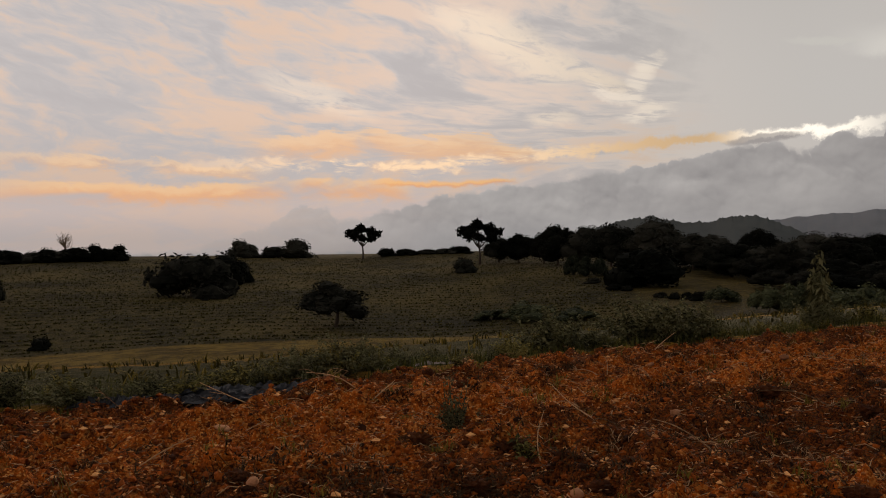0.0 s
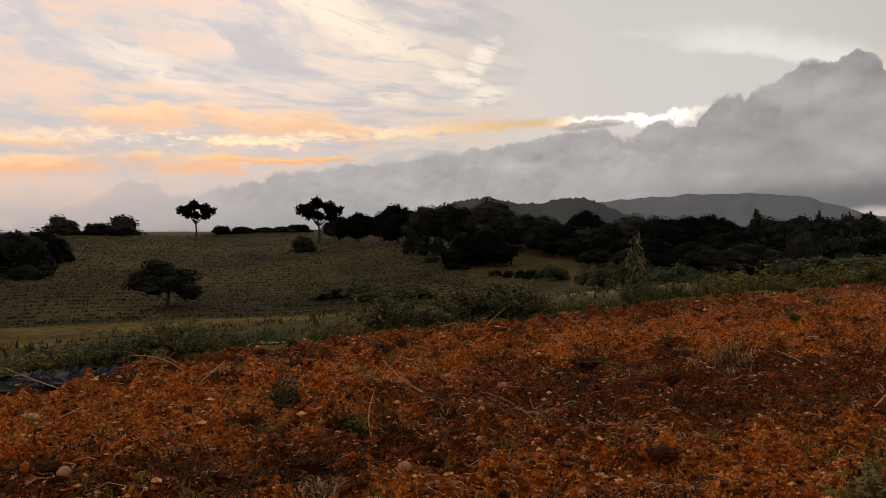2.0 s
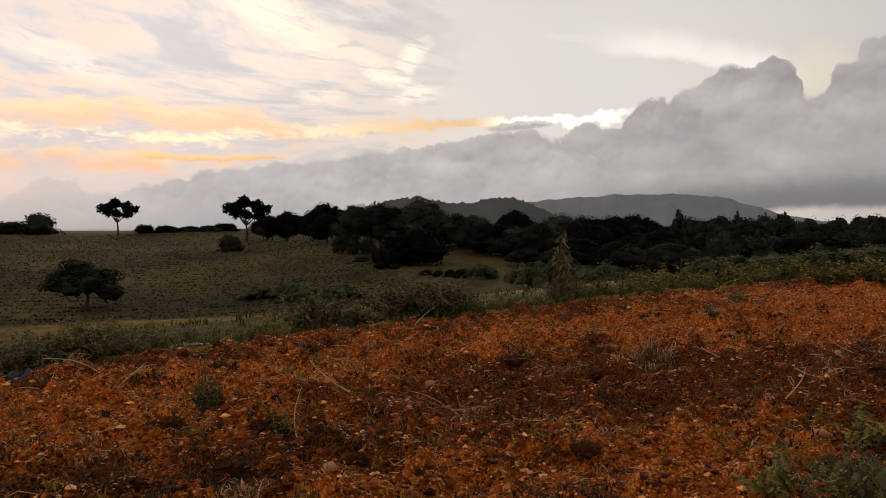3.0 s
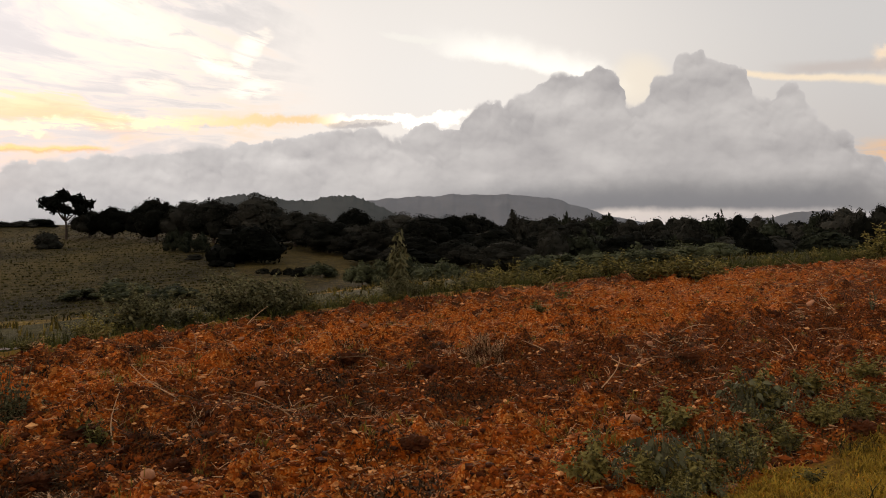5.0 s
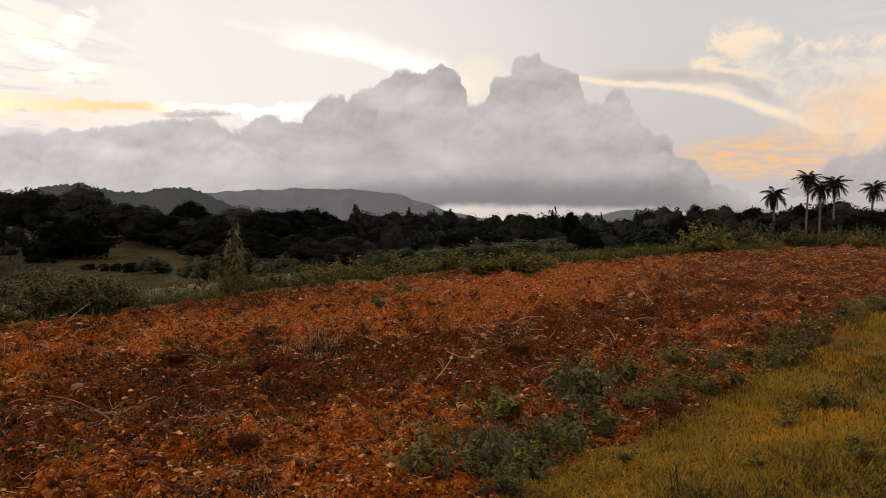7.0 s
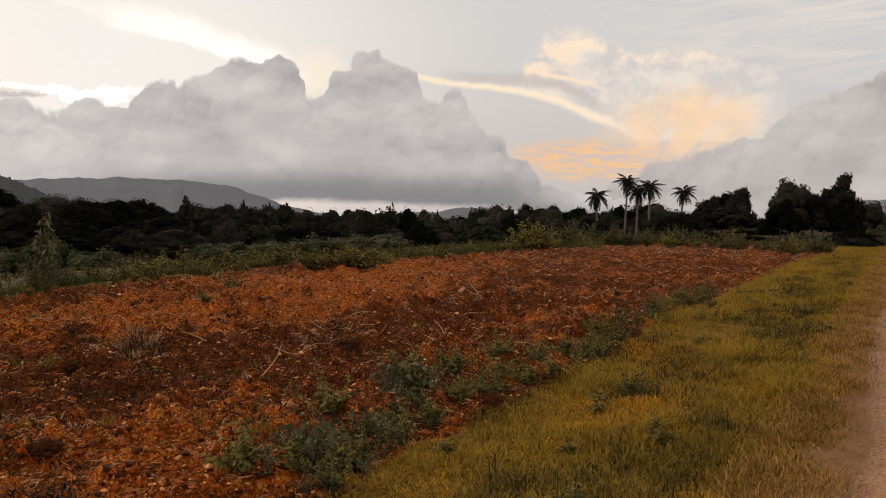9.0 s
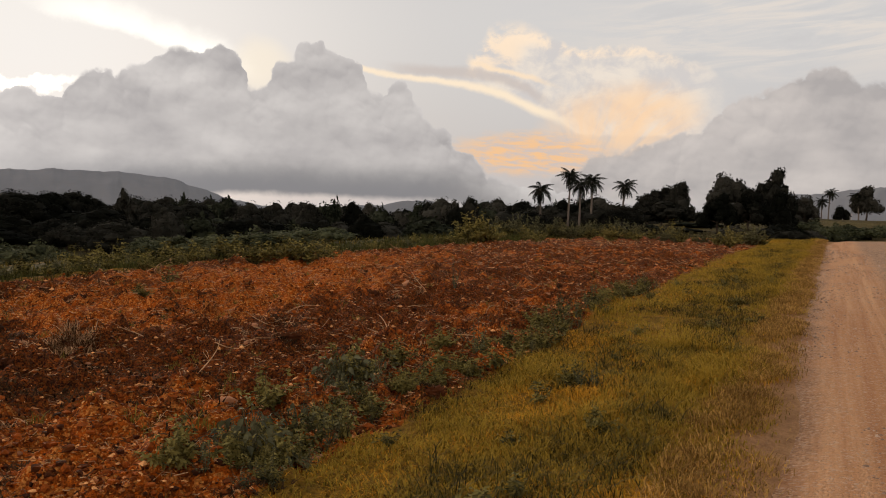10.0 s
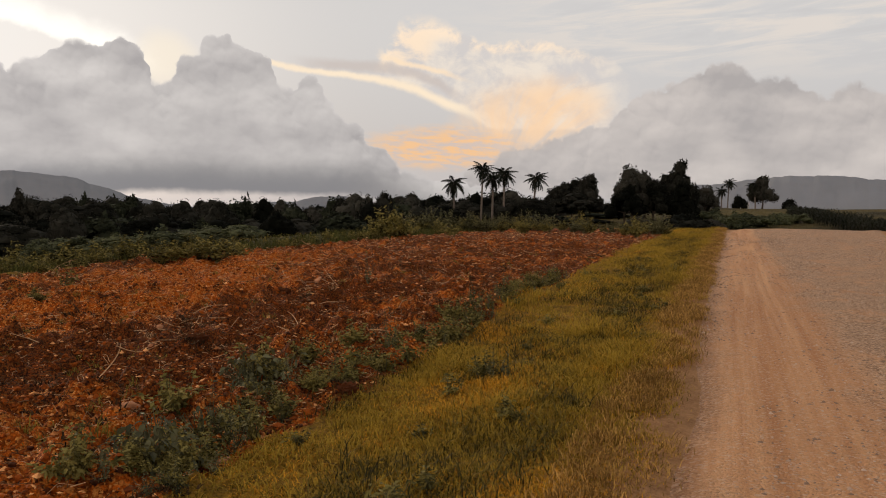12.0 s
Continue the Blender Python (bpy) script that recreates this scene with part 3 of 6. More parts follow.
drawn = n_.noise(n_.vec(n_.m("MULTIPLY", along, 0.05), n_.m("MULTIPLY", across, 1.7)), 1.5, 6, 0.6, 0.6)
streak = n_.noise(n_.vec(n_.m("MULTIPLY", along, 0.14), n_.m("MULTIPLY", across, 7.0)), 1.5, 5, 0.65, 0.3)
grit = n_.noise(p_, 38, 6, 0.8)
blot = n_.noise(p_, 1.3, 5, 0.6)
chip = n_.add("ShaderNodeTexVoronoi")
n_.put(chip.inputs["Vector"], p_)
chip.inputs["Scale"].default_value = 48.0
chips = n_.add("ShaderNodeSeparateColor")
n_.put(chips.inputs[0], chip.outputs["Color"])
dust = n_.mix(n_.ease(n_.m("MULTIPLY_ADD", streak, 0.35, n_.m("MULTIPLY", drawn, 0.65)), 0.32, 0.68), (0.43, 0.195, 0.078), (0.67, 0.375, 0.185))
stony = n_.mix(n_.ease(n_.m("ADD", n_.m("MULTIPLY", grit, 0.5), n_.m("MULTIPLY", chips.outputs[0], 0.5)), 0.3, 0.75), (0.24, 0.145, 0.085), (0.64, 0.41, 0.245))
wheel = n_.ease(n_.m("ABSOLUTE", n_.m("ADD", n_.m("ADD", across, 0.75), n_.m("MULTIPLY", n_.m("SUBTRACT", blot, 0.5), 1.2))), 1.15, 0.4)
col_ = n_.mix(n_.m("MAXIMUM", wheel, n_.m("MULTIPLY", n_.ease(blot, 0.5, 0.62), 0.6)), stony, dust)
col_ = n_.mix(n_.m("MULTIPLY", n_.ease(grit, 0.54, 0.62), n_.m("MULTIPLY_ADD", wheel, -0.45, 0.65)), col_, (0.15, 0.085, 0.05))
n_.put(b_.inputs["Base Color"], col_)
col2_ = n_.mix(n_.m("MULTIPLY", n_.ease(chips.outputs[1], 0.72, 0.95), 0.6), col_, (0.62, 0.44, 0.31))
n_.put(b_.inputs["Base Color"], n_.mix(n_.m("MULTIPLY", n_.ease(chips.outputs[2], 0.72, 0.95), n_.m("MULTIPLY_ADD", wheel, -0.35, 0.55)), col2_, (0.15, 0.085, 0.05)))
bump(n_, b_, n_.m("SUBTRACT", n_.m("ADD", n_.m("MULTIPLY", grit, 0.6), drawn), chip.outputs["Distance"]), 0.9, 0.03)

# distance haze is put into both base colours, most into the far one
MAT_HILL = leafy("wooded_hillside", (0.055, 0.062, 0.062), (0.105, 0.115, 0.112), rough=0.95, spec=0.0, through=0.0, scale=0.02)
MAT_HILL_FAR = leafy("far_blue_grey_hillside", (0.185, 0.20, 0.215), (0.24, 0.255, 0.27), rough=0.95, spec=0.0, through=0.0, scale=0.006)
MAT_WALL = grained("whitewashed_wall", (0.45, 0.43, 0.40), (0.66, 0.63, 0.58), 3)
MAT_ROOF = grained("weathered_tin_roof", (0.22, 0.20, 0.19), (0.40, 0.37, 0.35), 3, rough=0.6)


# ---- numbers and meshes ----
def lattice(ix, iy, seed):
    h = (ix.astype(np.int64) * 374761393 + iy.astype(np.int64) * 668265263 + seed * 1442695041) & 0x7FFFFFFF
    h = ((h ^ (h >> 13)) * 1274126177) & 0x7FFFFFFF
    return ((h ^ (h >> 16)) & 0xFFFF) / 65535.0


def rough_np(x, y, seed=0):
    """Smooth value noise, 0 to 1."""
    ix, iy = np.floor(x), np.floor(y)
    fx, fy = x - ix, y - iy
    fx, fy = fx * fx * (3 - 2 * fx), fy * fy * (3 - 2 * fy)
    a, b = lattice(ix, iy, seed), lattice(ix + 1, iy, seed)
    c, d = lattice(ix, iy + 1, seed), lattice(ix + 1, iy + 1, seed)
    return (a * (1 - fx) + b * fx) * (1 - fy) + (c * (1 - fx) + d * fx) * fy


def fbm(x, y, octaves, seed=0):
    total, amp, s = 0.0, 0.5, 0.0
    for i in range(octaves):
        total = total + amp * rough_np(x * 2 ** i + 17.3 * i, y * 2 ** i - 9.1 * i, seed + i)
        s, amp = s + amp, amp / 2
    return total / s


def step(v, lo, hi):
    t = np.clip((v - lo) / (hi - lo), 0, 1)
    return t * t * (3 - 2 * t)


FIELD_U = [-80, -30, -8, -1.5, 3, 11, 21, 30, 45, 60, 90]
FIELD_V = [1, 5, 8.2, 9.4, 11.4, 14.0, 15.2, 14.6, 13.4, 13.0, 12.0]


def field_edge(u):
    return np.interp(u, FIELD_U, FIELD_V)


def verge_edge(u):
    """Where the verge gives way to bare soil, across the road's direction."""
    return np.interp(u, [0, 4, 6, 10, 14, 20, 60], [2.6, 2.72, 2.82, 3.0, 3.25, 3.35, 3.5])


def uv_of(x, y):
    return x * 0.986 + y * 0.165, -0.165 * x + 0.986 * y


def crown_of_road(u):
    """Height along the road: level, a slow rise to a crest, a dip, then the far rise."""
    return 0.0162 * (np.clip(u - 6, 0, 54)) - 0.9 * step(u, 60, 82) + 4.2 * step(u, 84, 230)


def ground_z(x, y):
    """Height of the land without clods."""
    x, y = np.asarray(x, float), np.asarray(y, float)
    u, v = uv_of(x, y)
    r, az = np.hypot(x, y), np.degrees(np.arctan2(x, y))
    e = v - field_edge(u)
    east = step(az, 52, 72)
    z = crown_of_road(u) * (1 - step(e, 3, 30) * (1 - east))
    deep = 6.9 - 1.9 * step(az, 0, 30) - 2.7 * east
    z = z - 0.45 * step(e, 0.2, 2.6) * step(u, 40, 10) - (deep - 0.45) * step(e, 1.5, 52)
    ridge = step(az, 40, 11) * step(az, -120, -60)
    z = z + ridge * 7.2 * np.clip((r - 84) / 108, 0, 1.03) ** 1.05
    z = z - ridge * 5.0 * step(r, 205, 420)
    z = z + (fbm(x / 34, y / 34, 2, 5) - 0.5) * 1.6 * step(r, 30, 90)
    z = z + (fbm(x / 4.5, y / 4.5, 2, 9) - 0.5) * 0.16 * step(r, 2, 6)
    z = np.where(r > 420, z * step(r, 1500, 420) - 12.0 * step(r, 420, 1500), z)
    road = step(v, ROAD_EDGE + 0.15, ROAD_EDGE - 0.35) * step(v, -9.2, -8.6)
    return z - road * 0.06


def mesh_np(name, verts, faces, smooth=False):
    """A mesh from arrays; all faces have the same number of corners."""
    me = bpy.data.meshes.new(name)
    verts, faces = np.asarray(verts, np.float32), np.asarray(faces, np.int32)
    n, c = faces.shape
    me.vertices.add(len(verts)), me.loops.add(n * c), me.polygons.add(n)
    me.vertices.foreach_set("co", verts.ravel())
    me.loops.foreach_set("vertex_index", faces.ravel())
    me.polygons.foreach_set("loop_start", np.arange(n, dtype=np.int32) * c)
    me.polygons.foreach_set("use_smooth", np.full(n, smooth))
    me.update(calc_edges=True)
    return me


def part(name, me, mat, parent=None, label=""):
    """One mesh object, under a thing or a part."""
    if mat and not me.materials:
        me.materials.append(mat)
    ob = new(name, me)
    ob.parent = parent
    if label:
        ob["label"] = label
    return ob


def join_np(pieces):
    """Arrays of several pieces as one."""
    vs, fs, n = [], [], 0
    for v, f in pieces:
        vs.append(v), fs.append(np.asarray(f) + n)
        n += len(v)
    return np.concatenate(vs), np.concatenate(fs)


def tube(points, radii, sides=6):
    """A tapered tube along points, as quads."""
    pts = np.asarray(points, float)
    n = len(pts)
    tang = np.gradient(pts, axis=0)
    tang /= np.linalg.norm(tang, axis=1)[:, None] + 1e-9
    ref = np.where(np.abs(tang[:, 2:3]) > 0.9, [[1.0, 0, 0]], [[0, 0, 1.0]])
    a = np.cross(tang, ref)
    a /= np.linalg.norm(a, axis=1)[:, None] + 1e-9
    b = np.cross(tang, a)
    ang = np.linspace(0, 2 * math.pi, sides, endpoint=False)
    ring = a[:, None] * np.cos(ang)[None, :, None] + b[:, None] * np.sin(ang)[None, :, None]
    v = (pts[:, None] + ring * np.asarray(radii, float)[:, None, None]).reshape(-1, 3)
    i, j = np.meshgrid(np.arange(n - 1), np.arange(sides), indexing="ij")
    k1 = (j + 1) % sides
    f = np.stack([i * sides + j, i * sides + k1, (i + 1) * sides + k1, (i + 1) * sides + j], -1).reshape(-1, 4)
    return v, f


def leaves(pos, normal, size, rng, long=1.7, droop=0.0):
    """Pointed, slightly folded leaves: one quad each, at pos, facing normal."""
    n = len(pos)
    t = np.cross(normal, rng.normal(size=(n, 3)))
    t /= np.linalg.norm(t, axis=1)[:, None] + 1e-9
    t[:, 2] -= droop
    s = np.cross(normal, t)
    s /= np.linalg.norm(s, axis=1)[:, None] + 1e-9
    size = np.broadcast_to(size, (n,))[:, None]
    up = normal * size * 0.18
    v = np.stack([pos, pos + t * size * long * 0.45 + s * size * 0.5 + up, pos + t * size * long, pos + t * size * long * 0.45 - s * size * 0.5 + up], 1).reshape(-1, 3)
    return v, np.arange(4 * n).reshape(n, 4)


def unit(rng, n):
    d = rng.normal(size=(n, 3))
    return d / np.linalg.norm(d, axis=1)[:, None]


ICO = bmesh.new()
bmesh.ops.create_icosphere(ICO, subdivisions=1, radius=1)
ICO_V = np.array([v.co[:] for v in ICO.verts])
ICO_F = np.array([[v.index for v in f.verts] for f in ICO.faces])
ICO.free()
ICO = bmesh.new()
bmesh.ops.create_icosphere(ICO, subdivisions=2, radius=1)
ICO2_V = np.array([v.co[:] for v in ICO.verts])
ICO2_F = np.array([[v.index for v in f.verts] for f in ICO.faces])
ICO.free()
ICO = bmesh.new()
bmesh.ops.create_icosphere(ICO, subdivisions=4, radius=1)
ICO3_V = np.array([v.co[:] for v in ICO.verts])
ICO3_F = np.array([[v.index for v in f.verts] for f in ICO.faces])
ICO.free()


OCT_V = np.array([(1, 0, 0), (-1, 0, 0), (0, 1, 0), (0, -1, 0), (0, 0, 1), (0, 0, -1)], float)
OCT_F = np.array([(0, 2, 4), (2, 1, 4), (1, 3, 4), (3, 0, 4), (2, 0, 5), (1, 2, 5), (3, 1, 5), (0, 3, 5)])


def lumps(centres, sizes, rng, flat=0.65, jag=0.22, base=(ICO_V, ICO_F)):
    """Irregular lumps, joined: arrays of triangles."""
    bv, bf = base
    n, m = len(centres), len(bv)
    v = bv[None] * (1 + rng.uniform(-jag, jag, (n, m, 1)))
    v = v * np.stack([rng.uniform(0.7, 1.3, n), rng.uniform(0.7, 1.3, n), rng.uniform(0.7, 1.1, n) * flat], -1)[:, None]
    a = rng.uniform(0, 6.28, n)
    x, y = v[..., 0] * np.cos(a)[:, None] - v[..., 1] * np.sin(a)[:, None], v[..., 0] * np.sin(a)[:, None] + v[..., 1] * np.cos(a)[:, None]
    v = np.stack([x, y, v[..., 2]], -1) * np.asarray(sizes)[:, None, None] + np.asarray(centres)[:, None]
    return v.reshape(-1, 3), (bf[None] + (np.arange(n) * m)[:, None, None]).reshape(-1, 3)


# ---- the land: one sheet to the horizon ----
def clods(x, y):
    """Relief of the cleared field: humps, clods and crumbs."""
    a = (fbm(x / 1.1, y / 1.1, 3, 21) - 0.5) * 0.26
    b = np.clip(fbm(x / 0.27, y / 0.27, 3, 31) - 0.45, 0, 1) * 0.54
    c = np.abs(fbm(x / 0.16, y / 0.16, 2, 37) - 0.5) * 0.20
    return a + b - c + (rough_np(x / 0.06, y / 0.06, 41) - 0.5) * 0.05


def soil_weight(x, y):
    u, v = uv_of(x, y)
    e = v - field_edge(u)
    w = step(v - verge_edge(u), -0.4, 0.4) * step(e, 0.6, -0.7) * step(u, 62, 50)
    return w


def top_z(x, y):
    """The very surface: land, clods and the verge's small unevenness."""
    w, r, v = soil_weight(x, y), np.hypot(x, y), uv_of(x, y)[1]
    verge = step(v, ROAD_EDGE, ROAD_EDGE + 0.5) * (1 - w)
    return ground_z(x, y) + clods(x, y) * w * step(r, 70, 30) + verge * (fbm(x / 0.5, y / 0.5, 3, 51) - 0.4) * 0.10 * step(r, 60, 20)


def build_ground():
    rs = np.concatenate([np.linspace(0.05, 4, 22), np.arange(4.05, 10, 0.05), np.arange(10.05, 17, 0.075), np.arange(17.1, 34, 0.2), np.geomspace(34.3, 75, 45), np.geomspace(76, 4600, 85)])
    az = np.radians(np.concatenate([np.linspace(-36, 98, 430), np.linspace(98, 324, 60)[1:-1]]))
    R_, A_ = np.meshgrid(rs, az, indexing="ij")
    x, y = R_ * np.sin(A_), R_ * np.cos(A_)
    w = soil_weight(x, y)
    z = top_z(x, y)
    u, v = uv_of(x, y)
    nr, na = R_.shape
    i, j = np.meshgrid(np.arange(nr - 1), np.arange(na), indexing="ij")
    j1 = (j + 1) % na
    f = np.stack([i * na + j, (i + 1) * na + j, (i + 1) * na + j1, i * na + j1], -1).reshape(-1, 4)[:, ::-1]
    me = mesh_np("ground", np.stack([x, y, z], -1).reshape(-1, 3), f, True)
    e = v - field_edge(u)
    azd = np.degrees(A_)
    crop = step(azd, 66, 72) * step(u, 64, 72) + step(R_, 74, 82) * step(azd, 24.5, 23) + step(R_, 135, 180) + step(azd, 20, 24) * step(R_, 50, 80)
    dry = step(e, 14, 30) * step(R_, 84, 74) * step(azd, 20, 5) + 0.42 * step(R_, 78, 86) * step(R_, 150, 130) * step(azd - np.interp(R_, [75, 110, 160], [17, 13, 8]), -0.6, 0.6) * step(azd, 23, 21) + 0.3 * step(azd, 70, 74) * step(u, 58, 70) * step(u, 90, 76)
    col = np.stack([w, np.clip(crop, 0, 1), np.clip(dry, 0, 1), step(e, 0.0, 0.8) * step(e, 15, 8)], -1)
    at = me.color_attributes.new("zone", "FLOAT_COLOR", "POINT")
    at.data.foreach_set("color", col.astype(np.float32).ravel())
    hum = 0.5 + 0.05 * step(R_, 10, 20) - 0.26 * step(R_, 7.5, 4.5)
    # where dark topsoil was turned up (plus) and where the subsoil lies bare (minus): x, y, long, wide, turn, weight
    for cx, cy, a_, b_, turn, gain in ((3.1, 7.6, 2.2, 0.9, 10, 0.60), (0.5, 5.3, 1.6, 0.5, 0, 0.45), (0.4, 6.1, 0.9, 0.5, 0, 0.5), (-1.7, 5.2, 0.9, 0.4, 0, 0.5), (5.6, 6.8, 2.2, 0.9, 25, 0.34), (9.5, 8.0, 4.0, 1.0, 15, 0.40), (-2.6, 8.8, 1.2, 0.4, 10, 0.4),
                                            (3.5, 9.9, 0.9, 0.45, 10, -0.9), (-1.0, 7.7, 1.8, 1.2, 5, -0.5), (13.5, 13.5, 7.0, 2.0, 28, -0.5), (5.4, 11.6, 1.6, 0.7, 25, -0.6), (1.0, 8.6, 1.4, 1.0, 10, -0.35), (2.0, 4.6, 1.4, 0.5, 0, -0.25), (-1.6, 6.6, 1.8, 1.0, 0, -0.4), (-0.5, 4.4, 3.0, 0.5, 0, -0.4), (3.6, 5.5, 1.2, 0.5, 20, -0.35)):
        c, s_ = math.cos(radians(turn)), math.sin(radians(turn))
        p, q = (x - cx) * c + (y - cy) * s_, -(x - cx) * s_ + (y - cy) * c
        hum = hum + gain * np.exp(-(p / a_) ** 2 - (q / b_) ** 2)
    ha = me.attributes.new("humus", "FLOAT", "POINT")
    ha.data.foreach_set("value", hum.astype(np.float32).ravel())
    ob = part("ground", me, MAT_GROUND)
    return tagged(ob, "red cleared soil, olive verge and dark crop slope reaching the horizon", "ground", kind="structure")


build_ground()


def build_road():
    us = np.concatenate([np.linspace(-60, -4, 30), np.arange(-3.8, 20, 0.12), np.arange(20, 66, 0.5), np.arange(66, 150, 2.0)])
    ws = np.linspace(0, 1, 64)
    U, W = np.meshgrid(us, ws, indexing="ij")
    bend = -0.0058 * np.clip(U - 48, 0, 200) ** 2  # the road bears to the right past the crest
    edge = ROAD_EDGE + (fbm(U / 2.4, U * 0 + 3, 3, 77) - 0.5) * 0.42 + (fbm(U / 0.5, U * 0 + 7, 2, 78) - 0.5) * 0.07 + 0.24
    V = edge + bend - W * 9.2
    x, y = U * 0.986 - V * 0.165, U * 0.165 + V * 0.986
    z = ground_z(x, y)
    z = np.maximum(z, crown_of_road(U) - 0.05)
    camber = 0.05 * np.sin(np.pi * W) + (fbm(U / 9, V * 1.6, 3, 61) - 0.5) * 0.010 + (rough_np(x / 0.3, y / 0.3, 66) - 0.5) * 0.006
    z = z + 0.05 + camber - 0.13 * step(W, 0.08, 0.0) - 0.09 * step(W, 0.98, 1.0)
    n, m = U.shape
    i, j = np.meshgrid(np.arange(n - 1), np.arange(m - 1), indexing="ij")
    f = np.stack([i * m + j, i * m + j + 1, (i + 1) * m + j + 1, (i + 1) * m + j], -1).reshape(-1, 4)
    ob = part("road", mesh_np("road", np.stack([x, y, z], -1).reshape(-1, 3), f, True), MAT_ROAD)
    return tagged(ob, "unpaved pale brown earth road with gravel and wheel tracks", "road", kind="structure")


build_road()


def build_hill(name, dist, points, mat, label, bumps, seed):
    """A far ridge whose crest follows the points (azimuth, elevation)."""
    az = np.linspace(points[0][0], points[-1][0], 420)
    top = np.interp(az, [p[0] for p in points], [p[1] for p in points])
    top = top + (fbm(az * 1.3, az * 0, 3, seed) - 0.5) * 0.22
    woods = np.tan(np.radians((fbm(az * 9, az * 0 + 5, 3, seed + 3) - 0.3) * bumps))
    rows = np.linspace(0, 1, 26)
    T, A_ = np.meshgrid(rows, az, indexing="ij")
    d = dist * (1 + 0.16 * T) + (fbm(A_ * 0.7, T * 4, 3, seed + 9) - 0.5) * dist * 0.02
    h = np.tan(np.radians(top))[None] * d * np.sin(T * math.pi / 2) ** 0.9 - 70 * (1 - T)
    h = h + woods[None] * d * T ** 14
    h = h + (fbm(A_ * 1.2, T * 4, 3, seed + 5) - 0.5) * dist * 0.003 * np.sin(T * math.pi)
    x, y = d * np.sin(np.radians(A_)), d * np.cos(np.radians(A_))
    n, m = T.shape
    i, j = np.meshgrid(np.arange(n - 1), np.arange(m - 1), indexing="ij")
    f = np.stack([i * m + j, i * m + j + 1, (i + 1) * m + j + 1, (i + 1) * m + j], -1).reshape(-1, 4)
    ob = part(name, mesh_np(name, np.stack([x, y, h + EYE], -1).reshape(-1, 3), f, True), mat)
    return tagged(ob, label, "hill", kind="structure")


build_hill("hill", 1500, [(9, 0.4), (11, 1.5), (13, 2.0), (15, 2.1), (16.5, 1.75), (18, 1.7), (20, 2.0), (21.2, 2.15), (22.5, 1.8), (24, 1.0), (26.5, 0.2)], MAT_HILL, "wooded dark grey hill under a cloud bank", 0.26, 3)
build_hill("mountain", 4000, [(16, 1.2), (20, 1.6), (24, 2.0), (28, 2.25), (32, 2.3), (34.5, 2.2), (36, 1.9), (38, 1.3), (40, 0.7), (43, 0.25), (46, 0.2)], MAT_HILL_FAR, "long haze-grey mountain fading below a cloud bank", 0.03, 13)
build_hill("low_hill", 3600, [(44, 0.1), (47, 0.5), (50, 0.7), (52, 1.15), (53.5, 1.2), (55, 0.8), (57, 0.5), (60, 0.5), (64, 0.4)], MAT_HILL_FAR, "low far haze-grey hill above the woods", 0.04, 23)
build_hill("far_ridge", 3200, [(72, 0.5), (75, 1.4), (78, 2.2), (81, 2.5), (84, 2.85), (87, 2.9), (89, 2.6), (92, 2.2), (97, 1.6), (101, 1.0)], MAT_HILL_FAR, "long haze-grey wooded ridge beyond the road", 0.05, 33)


# ---- trees ----
def at_polar(az, r):
    a = radians(az)
    x, y = r * math.sin(a), r * math.cos(a)
    return x, y, float(ground_z(x, y))


def crown_mesh(name, blobs, count, leaf, rng, rag=1.0):
    """Leaves over a heap of uneven clumps, around a dark ragged core. blobs: (x, y, z, radius)."""
    blobs = np.asarray(blobs, float)
    # small clumps sit on the big ones and break the outline
    subs = []
    for b in blobs:
        for d in unit(rng, 9):
            if d[2] > -0.35:
                subs.append([*(b[:3] + d * b[3] * rng.uniform(0.6, 0.78 + 0.24 * rag)), b[3] * rng.uniform(0.18, 0.42)])
    heap = np.concatenate([blobs, np.asarray(subs)])
    pick = rng.choice(len(heap), count, p=heap[:, 3] ** 1.6 / (heap[:, 3] ** 1.6).sum())
    d = unit(rng, count)
    pos = heap[pick, :3] + d * heap[pick, 3:4] * rng.uniform(0.82 - 0.1 * rag, 1.06, (count, 1))
    nrm = d + rng.normal(size=(count, 3)) * 0.28 + [0, 0, 0.15]
    nrm /= np.linalg.norm(nrm, axis=1)[:, None]
    v, f = leaves(pos, nrm, leaf * rng.uniform(0.6, 1.4, count), rng)
    cores = [(lambda q: (q[0], np.concatenate([q[1], q[1][:, 2:3]], 1)))(lumps(blobs[:, :3], blobs[:, 3] * 0.80, rng, 1.0, 0.16, (ICO2_V, ICO2_F)))]
    v, f = join_np([(v, f)] + cores)
    return v, f


def quads_and_tris(name, v, f):
    """Faces that repeat their last corner become triangles."""
    me = bpy.data.meshes.new(name)
    tri = f[:, 2] == f[:, 3]
    faces = [tuple(q[:3]) if t else tuple(q) for q, t in zip(f.tolist(), tri.tolist())]
    me.from_pydata(v.tolist(), [], faces)
    me.update()
    return me


def limb(a, b, r0, r1, rng, sides=6, n=6, bow=0.06):
    a, b = np.asarray(a, float), np.asarray(b, float)
    t = np.linspace(0, 1, n)[:, None]
    side = rng.normal(size=3) * np.linalg.norm(b - a) * bow
    return tube(a + (b - a) * t + side * np.sin(t * math.pi), r0 + (r1 - r0) * t[:, 0], sides)


